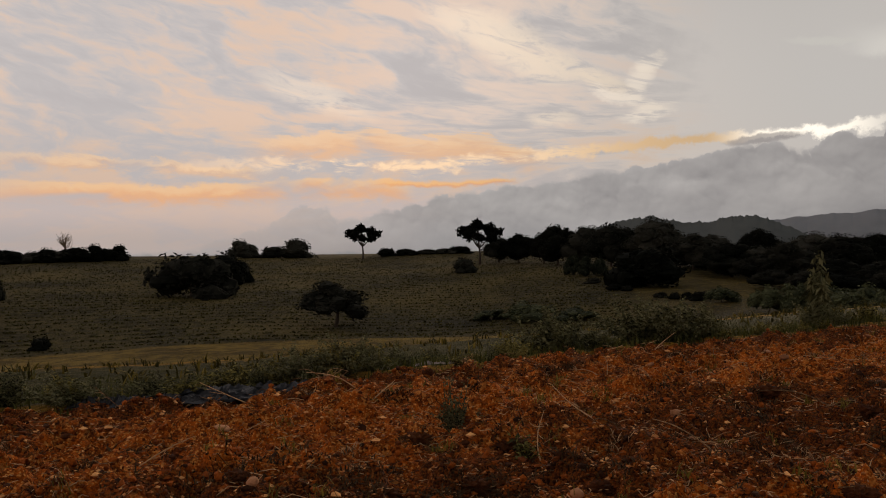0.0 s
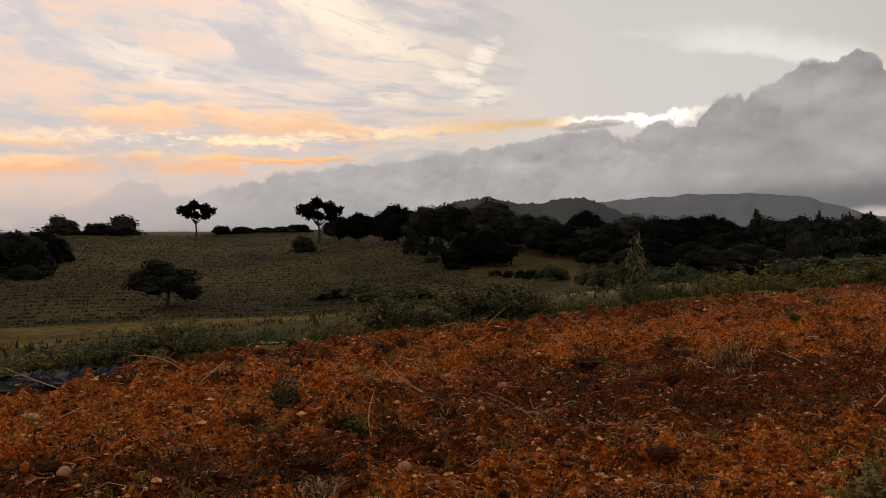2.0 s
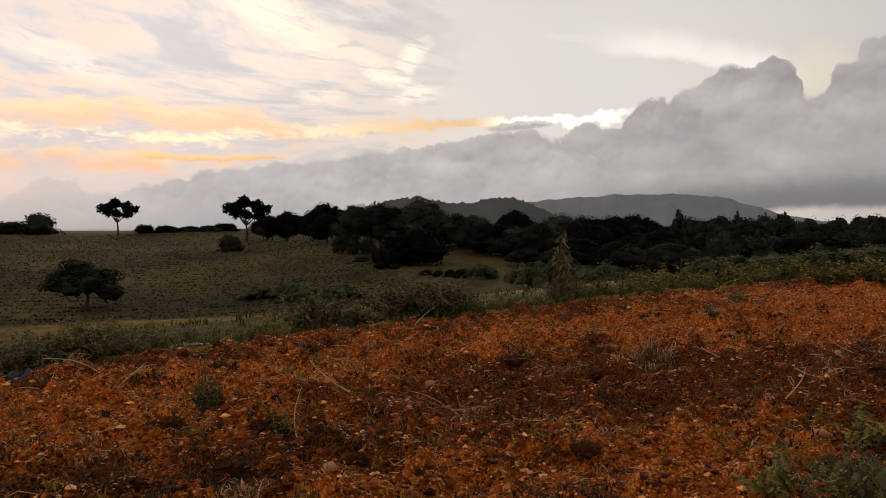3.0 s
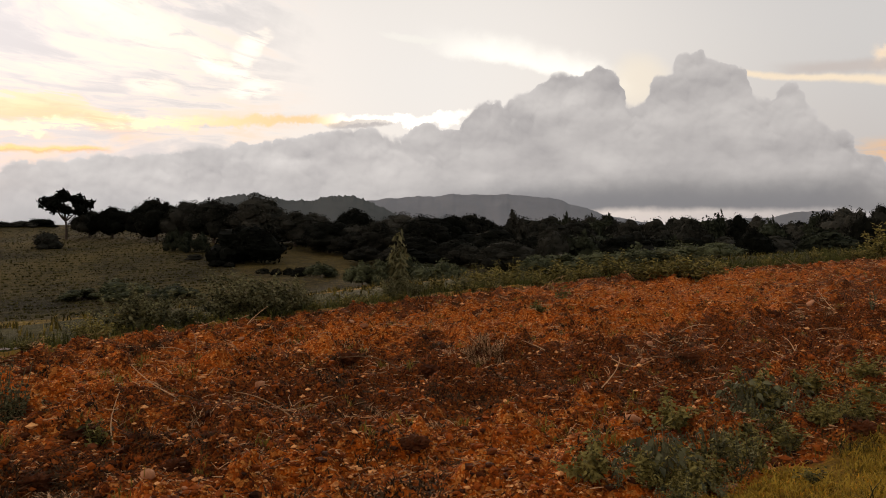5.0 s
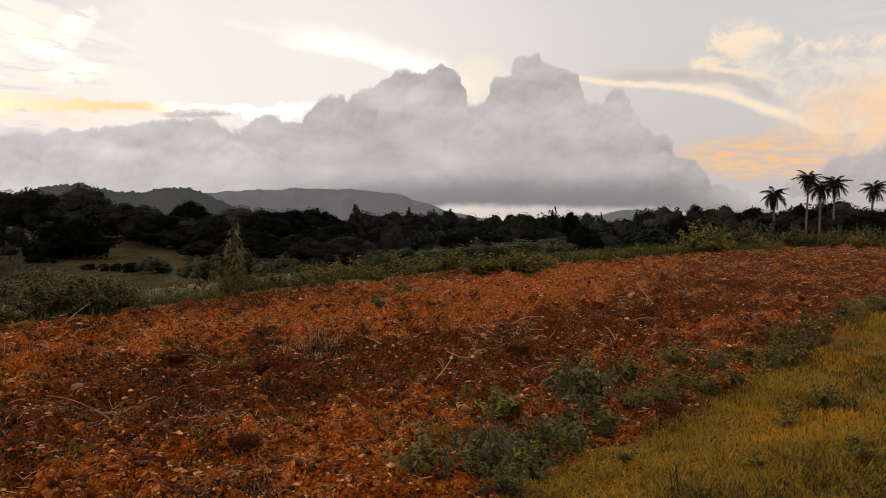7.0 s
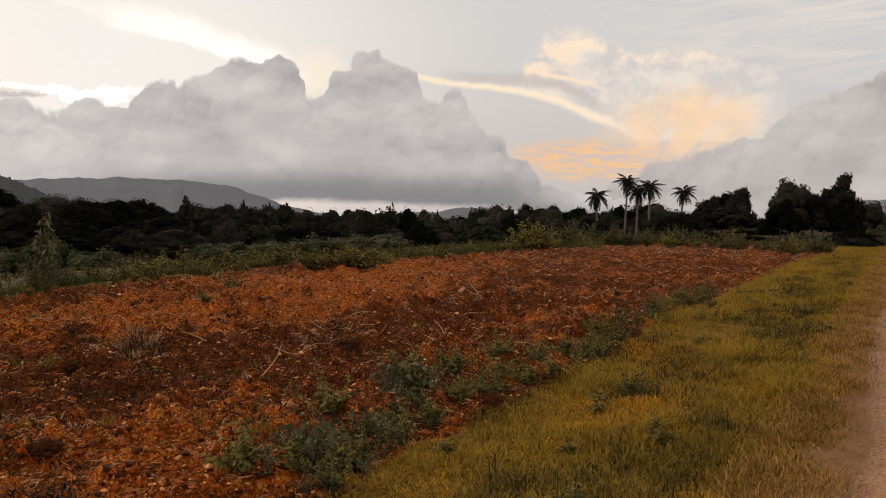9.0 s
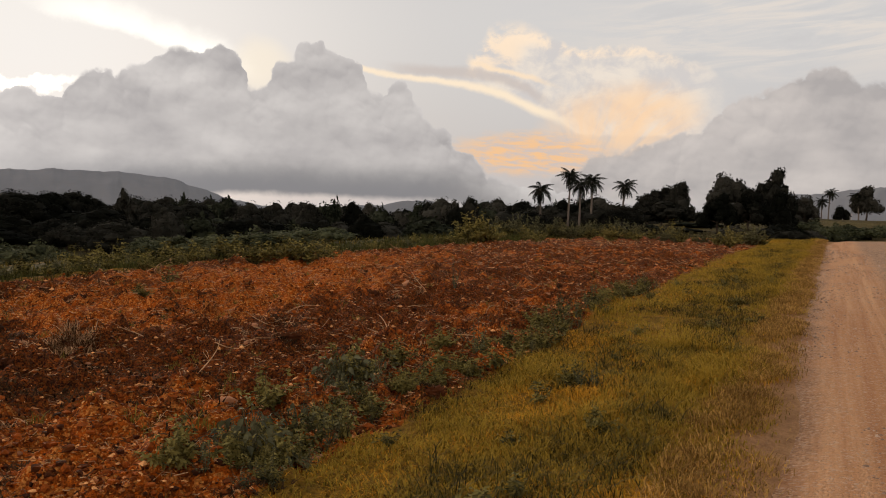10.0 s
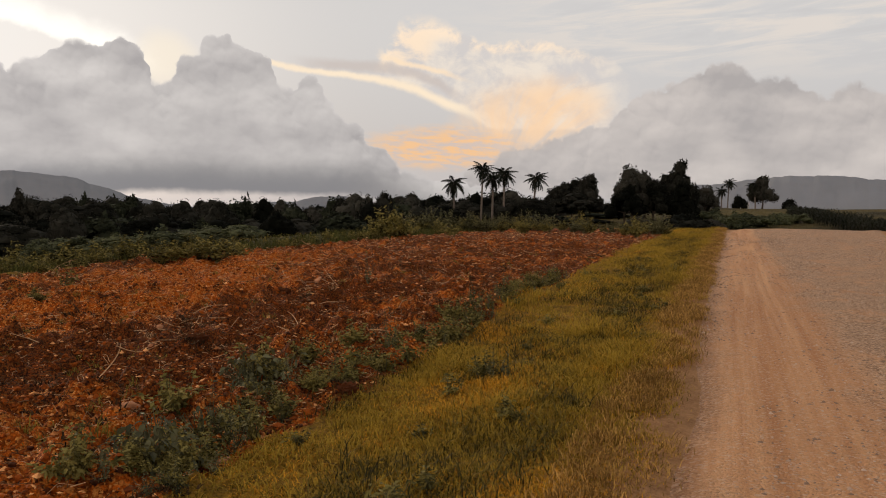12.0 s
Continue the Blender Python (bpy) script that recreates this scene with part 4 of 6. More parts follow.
def make_tree(label, blobs, trunk_top, trunk_r, count, leaf, mat, seed, category="tree", name="tree", forks=5, bark=None, rag=1.0):
    """One unit tall and one unit wide, foot at the origin."""
    rng = np.random.default_rng(seed)
    root = tagged(new(name), label, category)
    v, f = crown_mesh("crown", blobs, count, leaf, rng, rag)
    fit_z, fit_w = 1 / np.percentile(v[:, 2], 99.7), 1 / (np.percentile(v[:, 0], 99) - np.percentile(v[:, 0], 1))
    v = v * [fit_w, fit_w, fit_z]
    blobs = [(q[0] * fit_w, q[1] * fit_w, q[2] * fit_z, q[3]) for q in blobs]
    part("crown", quads_and_tris("crown", v, f), mat, root)
    pieces = [limb((0, 0, -0.04), (rng.normal() * 0.02, 0, trunk_top), trunk_r * 1.25, trunk_r * 0.7, rng, 8, 7, 0.03)]
    order = sorted(blobs, key=lambda q: -q[3])[:forks]
    pieces += [limb((0, 0, trunk_top * 0.93), (q[0] * 0.8, q[1] * 0.8, q[2]), trunk_r * 0.6, trunk_r * 0.15, rng) for q in order]
    part("trunk", mesh_np("trunk", *join_np(pieces), True), bark or MAT_BARK, root)
    return root


def dome(seed, n, low, high, spread, rmin, rmax):
    """Clumps heaped to a dome, unit size."""
    rng = np.random.default_rng(seed)
    out = []
    for i in range(n):
        a, q = rng.uniform(0, 6.28), math.sqrt(rng.uniform(0, 1)) * spread
        z = low + (high - low) * (1 - (q / spread) ** 2) * rng.uniform(0.55, 1.0)
        out.append((q * math.cos(a), q * math.sin(a), z, rng.uniform(rmin, rmax)))
    return out


def mango(seed):
    """One big dome with lesser clumps over it."""
    rng = np.random.default_rng(seed)
    out = [(0, 0, 0.46, 0.36), (0.12, 0.05, 0.34, 0.30), (-0.14, -0.04, 0.36, 0.30)]
    for i in range(13):
        a, q = i * 2.4 + rng.uniform(-0.3, 0.3), math.sqrt((i + 0.5) / 13)
        out.append((0.36 * q * math.cos(a), 0.36 * q * math.sin(a), 0.30 + 0.44 * (1 - q * q) * rng.uniform(0.85, 1.1), rng.uniform(0.12, 0.2)))
    return out


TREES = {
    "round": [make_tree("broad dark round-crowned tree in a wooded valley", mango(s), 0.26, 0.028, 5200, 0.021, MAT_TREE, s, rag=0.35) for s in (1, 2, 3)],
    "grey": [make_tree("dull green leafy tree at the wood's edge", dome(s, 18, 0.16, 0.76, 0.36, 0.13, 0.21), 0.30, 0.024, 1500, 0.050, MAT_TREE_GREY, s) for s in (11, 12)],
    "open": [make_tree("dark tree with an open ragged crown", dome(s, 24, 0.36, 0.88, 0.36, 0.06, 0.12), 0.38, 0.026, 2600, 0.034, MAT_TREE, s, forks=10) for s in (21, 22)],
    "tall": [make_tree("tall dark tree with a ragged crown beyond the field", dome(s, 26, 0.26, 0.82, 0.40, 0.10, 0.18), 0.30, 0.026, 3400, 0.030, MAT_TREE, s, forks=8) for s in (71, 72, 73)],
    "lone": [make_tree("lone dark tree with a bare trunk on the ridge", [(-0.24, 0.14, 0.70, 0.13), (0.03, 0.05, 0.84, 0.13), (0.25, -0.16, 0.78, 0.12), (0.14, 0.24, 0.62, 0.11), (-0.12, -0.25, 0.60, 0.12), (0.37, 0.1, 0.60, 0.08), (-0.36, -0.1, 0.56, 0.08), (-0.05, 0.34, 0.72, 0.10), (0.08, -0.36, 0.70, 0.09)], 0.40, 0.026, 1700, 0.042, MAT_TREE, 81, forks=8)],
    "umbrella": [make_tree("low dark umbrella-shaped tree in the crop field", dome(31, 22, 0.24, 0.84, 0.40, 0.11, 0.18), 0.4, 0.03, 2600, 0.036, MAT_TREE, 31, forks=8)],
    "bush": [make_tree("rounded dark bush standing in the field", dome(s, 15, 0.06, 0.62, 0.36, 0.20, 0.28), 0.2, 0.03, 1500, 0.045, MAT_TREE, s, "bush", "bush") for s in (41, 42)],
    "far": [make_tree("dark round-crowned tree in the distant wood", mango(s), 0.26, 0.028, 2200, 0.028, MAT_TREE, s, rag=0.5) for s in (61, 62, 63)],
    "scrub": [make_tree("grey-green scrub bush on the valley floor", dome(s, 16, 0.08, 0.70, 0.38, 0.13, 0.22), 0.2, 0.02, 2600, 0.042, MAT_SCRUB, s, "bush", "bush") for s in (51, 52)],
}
FIRST = set()


def stand(proto, m):
    """The first of a kind stands at m itself, the others are copies of it."""
    if proto.name in FIRST:
        return copy_thing(proto, m @ Matrix.Diagonal((*[1 / c for c in proto.scale], 1)))
    FIRST.add(proto.name)
    proto.matrix_basis = m
    return proto


def plant_tree(kind, az, r, top, wide, foot=None, label="", group=""):
    """A tree whose top stands at the elevation top (degrees) and whose crown is wide degrees across."""
    x, y, z = at_polar(az, r)
    z = z if foot is None else foot
    h = EYE + r * math.tan(radians(top)) - z
    w = 2 * r * math.tan(radians(wide / 2))
    kinds = TREES[kind]
    proto = kinds[int(abs(az * 7.3 + r)) % len(kinds)]
    turn = (az * 131 + r * 37) % 360
    m = pose(x, y, z - 0.05, 0, 0, turn) @ Matrix.Diagonal((w, w, max(h, 0.8), 1))
    ob = stand(proto, m)
    return tagged(ob, label, group=group)


def rooted(az, foot_el, near=70, far=200):
    """The distance at which the land along az first rises to the elevation foot_el."""
    r = np.arange(near, far, 0.5)
    a = radians(az)
    el = np.degrees(np.arctan2(ground_z(r * math.sin(a), r * math.cos(a)) - EYE, r))
    hit = np.nonzero(el >= foot_el)[0]
    return float(r[hit[0]]) if len(hit) else far


# on the ridge beyond the crop field
plant_tree("lone", -5.75, 188, 1.95, 2.45)
plant_tree("bush", -14.1, 196, 0.95, 2.1, label="dark domed tree on the ridge")
plant_tree("bush", -10.3, 196, 0.95, 2.3, label="dark domed tree on the ridge")
plant_tree("bush", -12.0, 196, 0.45, 1.6)
for a, t, w in ((-28.8, 0.35, 2.2), (-27.3, 0.25, 1.9), (-26.2, 0.45, 1.8), (-24.6, 0.5, 2.0), (-23.4, 0.7, 1.6), (-22.2, 0.65, 1.5), (-30.5, 0.5, 2.4), (-25.4, 0.3, 2.0)):
    plant_tree("bush", a, 190, t, w, label="dark hedge tree along the ridge", group="hedge on the ridge")
for a, t, w in ((-4.0, 0.25, 1.2), (-2.6, 0.2, 1.5), (-1.2, 0.15, 1.4), (0.2, 0.2, 1.5), (1.2, 0.35, 1.4)):
    plant_tree("bush", a, 192, t, w, label="low dark shrub on the ridge line", group="hedge on the ridge")
# in the crop field
plant_tree("bush", -17.5, rooted(-17.5, -3.0), 0.0, 4.6)
plant_tree("bush", -15.0, rooted(-15.0, -2.1), 0.05, 3.0)
plant_tree("open", -20.2, 128, -0.85, 0.7, label="small thin tree in the crop field")
plant_tree("umbrella", -7.75, rooted(-7.75, -5.35), -2.1, 4.5)
plant_tree("bush", -26.8, rooted(-26.8, -6.1, 60), -5.2, 1.1, label="small dark bush on the valley grass")
plant_tree("bush", -29.2, 120, -1.4, 0.9)
plant_tree("bush", 1.4, 150, -0.5, 1.8, label="low dark bush below the ridge")
plant_tree("scrub", 6.2, rooted(6.2, -5.0, 62), -3.7, 3.6, label="flat dark scrub at the foot of the slope")
plant_tree("scrub", 9.4, rooted(9.4, -5.0, 62), -4.1, 3.0)
plant_tree("scrub", 3.6, rooted(3.6, -5.0, 62), -4.2, 2.6)
# the wood at the field's end
plant_tree("lone", 2.6, 168, 2.2, 3.1, label="dark tree with a ragged crown at the wood's end")
for a, r, t, w in ((4.0, 172, 0.9, 2.2), (5.4, 168, 1.15, 2.6), (7.2, 165, 1.2, 2.4), (8.2, 160, 1.75, 3.2), (10.2, 158, 1.65, 3.2), (11.9, 150, 1.8, 3.4), (13.0, 152, 1.5, 3.0), (15.0, 148, 2.1, 4.2), (17.4, 140, 1.0, 3.4),
                   (18.6, 150, 0.9, 3.0), (19.8, 130, 0.3, 4.0), (21.6, 140, 1.25, 3.0), (23.3, 125, 0.35, 3.8), (24.8, 145, 1.0, 3.2), (26.6, 135, 0.85, 4.0), (28.3, 140, 0.8, 3.4), (30.1, 150, 0.9, 3.4),
                   (31.6, 120, 0.1, 3.6), (33.6, 150, 0.75, 3.0), (35.6, 145, 0.5, 3.4), (37.4, 155, 0.6, 3.2), (19.4, 132, -0.3, 3.4), (21.6, 126, -0.4, 3.4), (26.0, 116, -0.6, 3.6), (28.9, 114, -0.9, 3.4), (34.6, 118, -0.5, 3.6)):
    plant_tree("round", a, r, t, w, group="valley wood")
plant_tree("open", 33.0, 135, 1.15, 1.9, label="dark tree standing above the wood")
plant_tree("bush", 14.4, rooted(14.4, -2.6), 0.1, 4.6, label="dark domed tree at the wood's edge")
plant_tree("round", 32.6, rooted(32.6, -3.7), -0.85, 4.7, label="round dark tree with a forked pale trunk")
for a, r, t, w in ((9.2, -1.8, -0.3, 1.2), (10.2, -1.9, -0.45, 1.1), (11.1, -1.9, -0.5, 1.0)):
    plant_tree("grey", a, rooted(a, r), t, w, label="clipped grey-green shrub by the field path", group="shrubs by the path")
for a, r, t, w in ((22.2, -4.3, -2.55, 2.6), (27.2, -4.4, -2.4, 3.4), (25.0, -4.2, -1.9, 2.8), (19.2, -3.7, -2.6, 2.2), (29.0, -4.5, -2.7, 2.0), (36.6, -4.2, -2.2, 2.6), (23.6, -4.3, -2.4, 2.2)):
    plant_tree("scrub", a, rooted(a, r, 62), t, w, group="valley scrub")
for a, r, t, w in ((12.2, -2.9, -2.4, 1.3), (13.0, -2.95, -2.6, 0.9), (16.2, -3.5, -3.0, 0.9), (17.0, -3.5, -2.95, 0.8), (17.8, -3.6, -2.9, 1.0), (15.2, -3.4, -3.05, 0.9), (10.6, -2.4, -2.0, 1.0)):
    plant_tree("bush", a, rooted(a, r), t, w, label="small dark shrub along the field path", group="shrubs by the path")
# far woods, tops a little above the horizon
rng = np.random.default_rng(5)
for i in range(26):
    a = 15.5 + i * 0.82 + rng.uniform(-0.4, 0.4)
    plant_tree("far", a, rng.uniform(128, 175), rng.uniform(-0.9, 0.5), rng.uniform(2.6, 4.4), group="valley wood")
for i in range(9):
    a = 22.5 + i * 1.7 + rng.uniform(-0.3, 0.3)
    plant_tree("round", a, rng.uniform(108, 120), rng.uniform(-1.9, -1.0), rng.uniform(2.4, 3.6), group="valley wood")
for i in range(74):
    a = 35.5 + i * 0.56 + rng.uniform(-0.3, 0.3)
    r = rng.uniform(150, 260)
    plant_tree(("far", "far", "far", "grey")[int(rng.integers(4))], a, r, 0.6 + 0.2 * math.sin(a * 0.7) + rng.uniform(-0.4, 0.3) + float(np.interp(a, [50, 56, 69, 72], [0, 0.5, 0.9, 0.5])), rng.uniform(1.8, 3.2), foot=-6.0 if a < 56 else -3.5, group="far wood")
for i in range(34):
    a = 36.0 + i * 1.1 + rng.uniform(-0.4, 0.4)
    r = rng.uniform(95, 140)
    plant_tree(("far", "far", "grey")[int(rng.integers(3))], a, r, -0.35 + rng.uniform(-0.8, 0.6) + (0.5 if a > 58 else 0), rng.uniform(2.4, 4.0), group="near wood")
for a, r, t, w in ((38.2, 62, -2.2, 3.0), (40.8, 58, -2.0, 3.4), (43.4, 55, -1.5, 4.2), (46.0, 50, -1.3, 3.0), (47.6, 46, -1.55, 3.4), (45.0, 62, -1.0, 3.0), (42.0, 70, -1.2, 3.2), (36.4, 34, -2.8, 3.4), (39.0, 36, -2.5, 3.6), (41.6, 37, -2.2, 3.4), (44.4, 38, -1.5, 3.8), (46.8, 38, -1.7, 3.0), (34.6, 33, -3.2, 2.4)):
    plant_tree("scrub", a, r, t, w, group="scrub below the field")
# tall trees past the field's far corner
for a, r, t, w in ((68.9, 140, 2.1, 2.4), (69.9, 142, 2.65, 2.4), (71.1, 138, 2.95, 2.4), (70.4, 136, 1.7, 3.2), (74.1, 121, 3.55, 3.0), (73.6, 116, 2.2, 2.6), (76.9, 122, 3.85, 2.9), (75.6, 118, 2.6, 3.2), (77.4, 116, 2.4, 2.4), (78.8, 128, 2.2, 2.0)):
    plant_tree("tall", a, r, t, w, group="trees beyond the field")
for a, r, t, w in ((67.4, 125, 1.3, 2.8), (65.2, 128, 1.1, 3.0), (62.6, 130, 1.0, 3.0), (60.6, 134, 0.8, 2.8)):
    plant_tree("round", a, r, t, w, label="dark dense tree beyond the cleared field", group="trees beyond the field")
plant_tree("tall", 82.4, 215, 2.85, 2.1, label="round tree with a bare trunk near the far house")
plant_tree("bush", 81.0, 206, 1.6, 0.9)
plant_tree("bush", 84.1, 212, 1.4, 0.9)
for a, r, t, w in ((74.8, 78, 0.1, 2.6), (76.6, 74, 0.05, 2.8), (78.4, 72, -0.05, 2.4), (79.6, 76, 0.05, 1.8), (77.6, 90, 0.4, 2.2), (80.4, 104, 0.45, 2.0), (81.6, 110, 0.4, 2.2), (79.2, 120, 0.65, 2.2), (82.8, 116, 0.4, 1.8), (83.8, 122, 0.45, 1.6), (84.8, 124, 0.4, 1.6)):
    plant_tree("scrub" if r > 100 else "bush", a, r, t, w, label="dark green hedge bush beyond the road's crest", group="hedge beyond the crest")


def bare_tree(az, r, height):
    rng = np.random.default_rng(8)
    x, y, z = at_polar(az, r)
    root = tagged(new("bare_tree"), "leafless pale branching tree behind the hedge", "tree")
    root.matrix_basis = pose(x, y, z)
    part("trunk", mesh_np("trunk", *limb((0, 0, -0.1), (0.1, 0, height * 0.45), 0.2, 0.12, rng, 7), True), MAT_TWIG, root)
    twigs = []
    for i in range(26):
        a, h0 = rng.uniform(0, 6.28), rng.uniform(0.3, 0.5) * height
        end = np.array([math.cos(a), math.sin(a), 0]) * height * rng.uniform(0.12, 0.36) + [0, 0, height * rng.uniform(0.6, 1.0)]
        twigs.append(limb((0.08, 0, h0), end, 0.08, 0.02, rng, 4, 5, 0.1))
        for j in range(3):
            q = np.array([0.08, 0, h0]) * 0.4 + end * 0.6
            twigs.append(limb(q, q + unit(rng, 1)[0] * height * 0.14 + [0, 0, 0.5], 0.04, 0.015, rng, 3, 4))
    part("crown", mesh_np("crown", *join_np(twigs)), MAT_TWIG, root)


bare_tree(-25.3, 196, 6.4)


# ---- coconut palms ----
def frond_mesh(seed):
    rng = np.random.default_rng(seed)
    t = np.linspace(0, 1, 12)
    mid = np.stack([t * 2.7, 0 * t, 0.75 * t - 2.3 * t ** 2.1], -1)
    rach = tube(mid, 0.045 * (1 - t) + 0.012, 4)
    quads = []
    for i in range(44):
        s = 0.12 + 0.86 * i / 44
        c = np.array([np.interp(s, t, mid[:, q]) for q in range(3)])
        for side in (-1, 1):
            ln = 0.85 * math.sin(math.pi * (0.14 + 0.8 * s)) + 0.1
            tip = c + np.array([0.35 * ln, side * ln * 0.62, -ln * rng.uniform(0.5, 1.05)])
            w = np.array([0.026, 0, 0])
            quads.append(np.stack([c - w, c + w, tip + w * 0.3, tip - w * 0.3]))
    q = np.concatenate(quads)
    return mesh_np("frond", *join_np([rach, (q, np.arange(len(q)).reshape(-1, 4))]))


FRONDS = [frond_mesh(s) for s in (1, 2, 3)]


def make_palm(az, r, top, foot, seed, droop=0.0):
    rng = np.random.default_rng(seed)
    x, y, _ = at_polar(az, r)
    z = foot
    h = EYE + r * math.tan(radians(top)) - z - 1.1
    root = tagged(new("coconut_palm"), "tall coconut palm with a slender grey trunk", "palm", "palms beyond the field")
    root.matrix_basis = pose(x, y, z, 0, 0, rng.uniform(0, 360))
    t = np.linspace(0, 1, 12)
    lean = rng.uniform(-0.5, 0.5)
    pts = np.stack([lean * t ** 2, 0 * t, h * t], -1)
    part("trunk", mesh_np("trunk", *tube(pts, 0.2 - 0.08 * t, 8), True), MAT_PALM_BARK, root)
    hub = pts[-1]
    nuts = lumps(hub + rng.normal(size=(7, 3)) * 0.16 - [0, 0, 0.25], np.full(7, 0.15), rng, 1.0, 0.05)
    part("coconut_cluster", mesh_np("coconut_cluster", *nuts, True), MAT_PALM_BARK, root)
    n = 26
    for i in range(n):
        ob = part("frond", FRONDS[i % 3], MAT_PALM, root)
        lift = 70 - 132 * (i / n) + rng.uniform(-8, 8) - droop
        s = rng.uniform(0.56, 0.80)
        ob.matrix_basis = Matrix.Translation(hub) @ pose(0, 0, 0, 0, -lift, i * 137.5 + rng.uniform(-12, 12)) @ Matrix.Diagonal((s, s, s, 1))
    return root


for a, r, t, f, s, d in ((61.6, 118, 2.75, -3.0, 1, 18), (63.5, 126, 3.7, -1.6, 2, 4), (64.3, 124, 3.1, -1.6, 3, 10), (65.1, 126, 3.35, -1.5, 4, 0), (67.2, 128, 3.05, -1.4, 5, 6), (79.85, 250, 2.05, 3.6, 6, 0), (80.25, 252, 2.6, 3.6, 7, 0), (82.0, 213, 2.5, 3.2, 8, 12), (78.2, 230, 1.75, 3.2, 9, 6)):
    make_palm(a, r, t, f, s, d)


# ---- the far house ----
def slab(x0, y0, z0, x1, y1, z1):
    v = np.array([(x, y, z) for z in (z0, z1) for x, y in ((x0, y0), (x1, y0), (x1, y1), (x0, y1))], float)
    return v, np.array([(3, 2, 1, 0), (4, 5, 6, 7), (0, 1, 5, 4), (1, 2, 6, 5), (2, 3, 7, 6), (3, 0, 4, 7)])


def far_house():
    x, y, z = at_polar(81.15, 214)
    root = tagged(new("house"), "small whitewashed farmhouse with a low tin roof", "house")
    root.matrix_basis = pose(x, y, z - 0.1, 0, 0, 12) @ Matrix.Diagonal((0.55, 0.5, 0.55, 1))
    part("wall", mesh_np("wall", *slab(-1.6, -3.2, 0, 1.6, 3.2, 2.3)), MAT_WALL, root)
    v = np.array([(-2.0, -3.6, 2.25), (2.0, -3.6, 2.25), (2.0, 3.6, 2.25), (-2.0, 3.6, 2.25), (0, -3.6, 3.1), (0, 3.6, 3.1)], float)
    f = np.array([(0, 3, 5, 4), (1, 4, 5, 2), (3, 0, 1, 2)])
    part("roof", mesh_np("roof", v, f), MAT_ROOF, root)
    part("door", mesh_np("door", *slab(-1.66, -0.5, 0.1, -1.58, 0.4, 2.0)), MAT_BARK, root)
    for yy in (-2.2, 1.4):
        part("window", mesh_np("window", *slab(-1.66, yy, 0.9, -1.58, yy + 0.8, 1.8)), MAT_BARK, root)


far_house()


# ---- corn beyond the bend ----
def corn():
    rng = np.random.default_rng(61)
    pieces = []
    for i in range(1500):
        az = rng.uniform(84.0, 99)
        near = np.interp(az, [84, 86, 89, 99], [150, 118, 82, 58])
        r = near + abs(rng.normal()) * 9
        x, y, z = at_polar(az, r)
        h = rng.uniform(1.3, 2.0)
        z = float(crown_of_road(x * 0.986 + y * 0.165)) if z < -1 else z
        base = np.array([x, y, z])
        pieces.append(tube(base + np.array([[0, 0, 0], [0.02, 0, h * 0.5], [0.05, 0.02, h]]), [0.02, 0.016, 0.006], 3))
        for j in range(8):
            a, s = rng.uniform(0, 6.28), h * rng.uniform(0.2, 0.9)
            d = np.array([math.cos(a), math.sin(a), 0])
            w = np.array([-d[1], d[0], 0]) * 0.05
            p0, p1, p2 = base + [0, 0, s], base + [0, 0, s + 0.35] + d * 0.3, base + [0, 0, s + 0.15] + d * 0.7
            pieces.append((np.stack([p0 - w * 0.5, p0 + w * 0.5, p1 + w, p1 - w]), np.array([[0, 1, 2, 3]])))
            pieces.append((np.stack([p1 - w, p1 + w, p2 + w * 0.2, p2 - w * 0.2]), np.array([[0, 1, 2, 3]])))
    ob = part("corn_field", mesh_np("corn_field", *join_np(pieces)), MAT_CORN)
    tagged(ob, "dense tall green corn beside the road's bend", "corn", kind="stuff")


corn()


def tufts(name, x, y, heights, per, mat, label, category, seed, lean=0.5, width=0.012, lift=0.0, spread=None):
    """Clumps of bent blades at x, y, joined."""
    rng = np.random.default_rng(seed)
    n = len(x)
    x, y, h = np.repeat(x, per), np.repeat(y, per), np.repeat(heights, per) * rng.uniform(0.45, 1.15, n * per)
    spread = h * 0.35 if spread is None else spread
    x, y = x + rng.normal(size=n * per) * spread * 0.6, y + rng.normal(size=n * per) * spread * 0.6
    z = top_z(x, y) - 0.01 + lift
    a = rng.uniform(0, 6.28, n * per)
    d = np.stack([np.cos(a), np.sin(a), 0 * a], -1)
    side = np.stack([-np.sin(a), np.cos(a), 0 * a], -1) * (width * rng.uniform(0.6, 1.4, n * per))[:, None]
    p = np.stack([x, y, z], -1)
    up = np.array([0, 0, 1.0])
    out = (rng.uniform(0.05, lean, n * per) * h)[:, None] * d
    m = p + up * (h * 0.6)[:, None] + out * 0.35
    t = p + up * (h * rng.uniform(0.75, 1.0, n * per))[:, None] + out
    v = np.stack([p - side, p + side, m + side * 0.8, m - side * 0.8, t], 1).reshape(-1, 3)
    b = np.arange(n * per)[:, None] * 5
    f = np.concatenate([b + [0, 1, 2], b + [0, 2, 3], b + [3, 2, 4]])
    ob = part(name, mesh_np(name, v, f), mat)
    return tagged(ob, label, category, kind="stuff")


def strip(rng, n, u0, u1, v0, v1):
    """Random places along the road, in road coordinates, denser close by."""
    u = u0 + (u1 - u0) * rng.uniform(0, 1, n) ** 1.7
    v = rng.uniform(v0, v1, n)
    return u * 0.986 - v * 0.165, u * 0.165 + v * 0.986, u, v


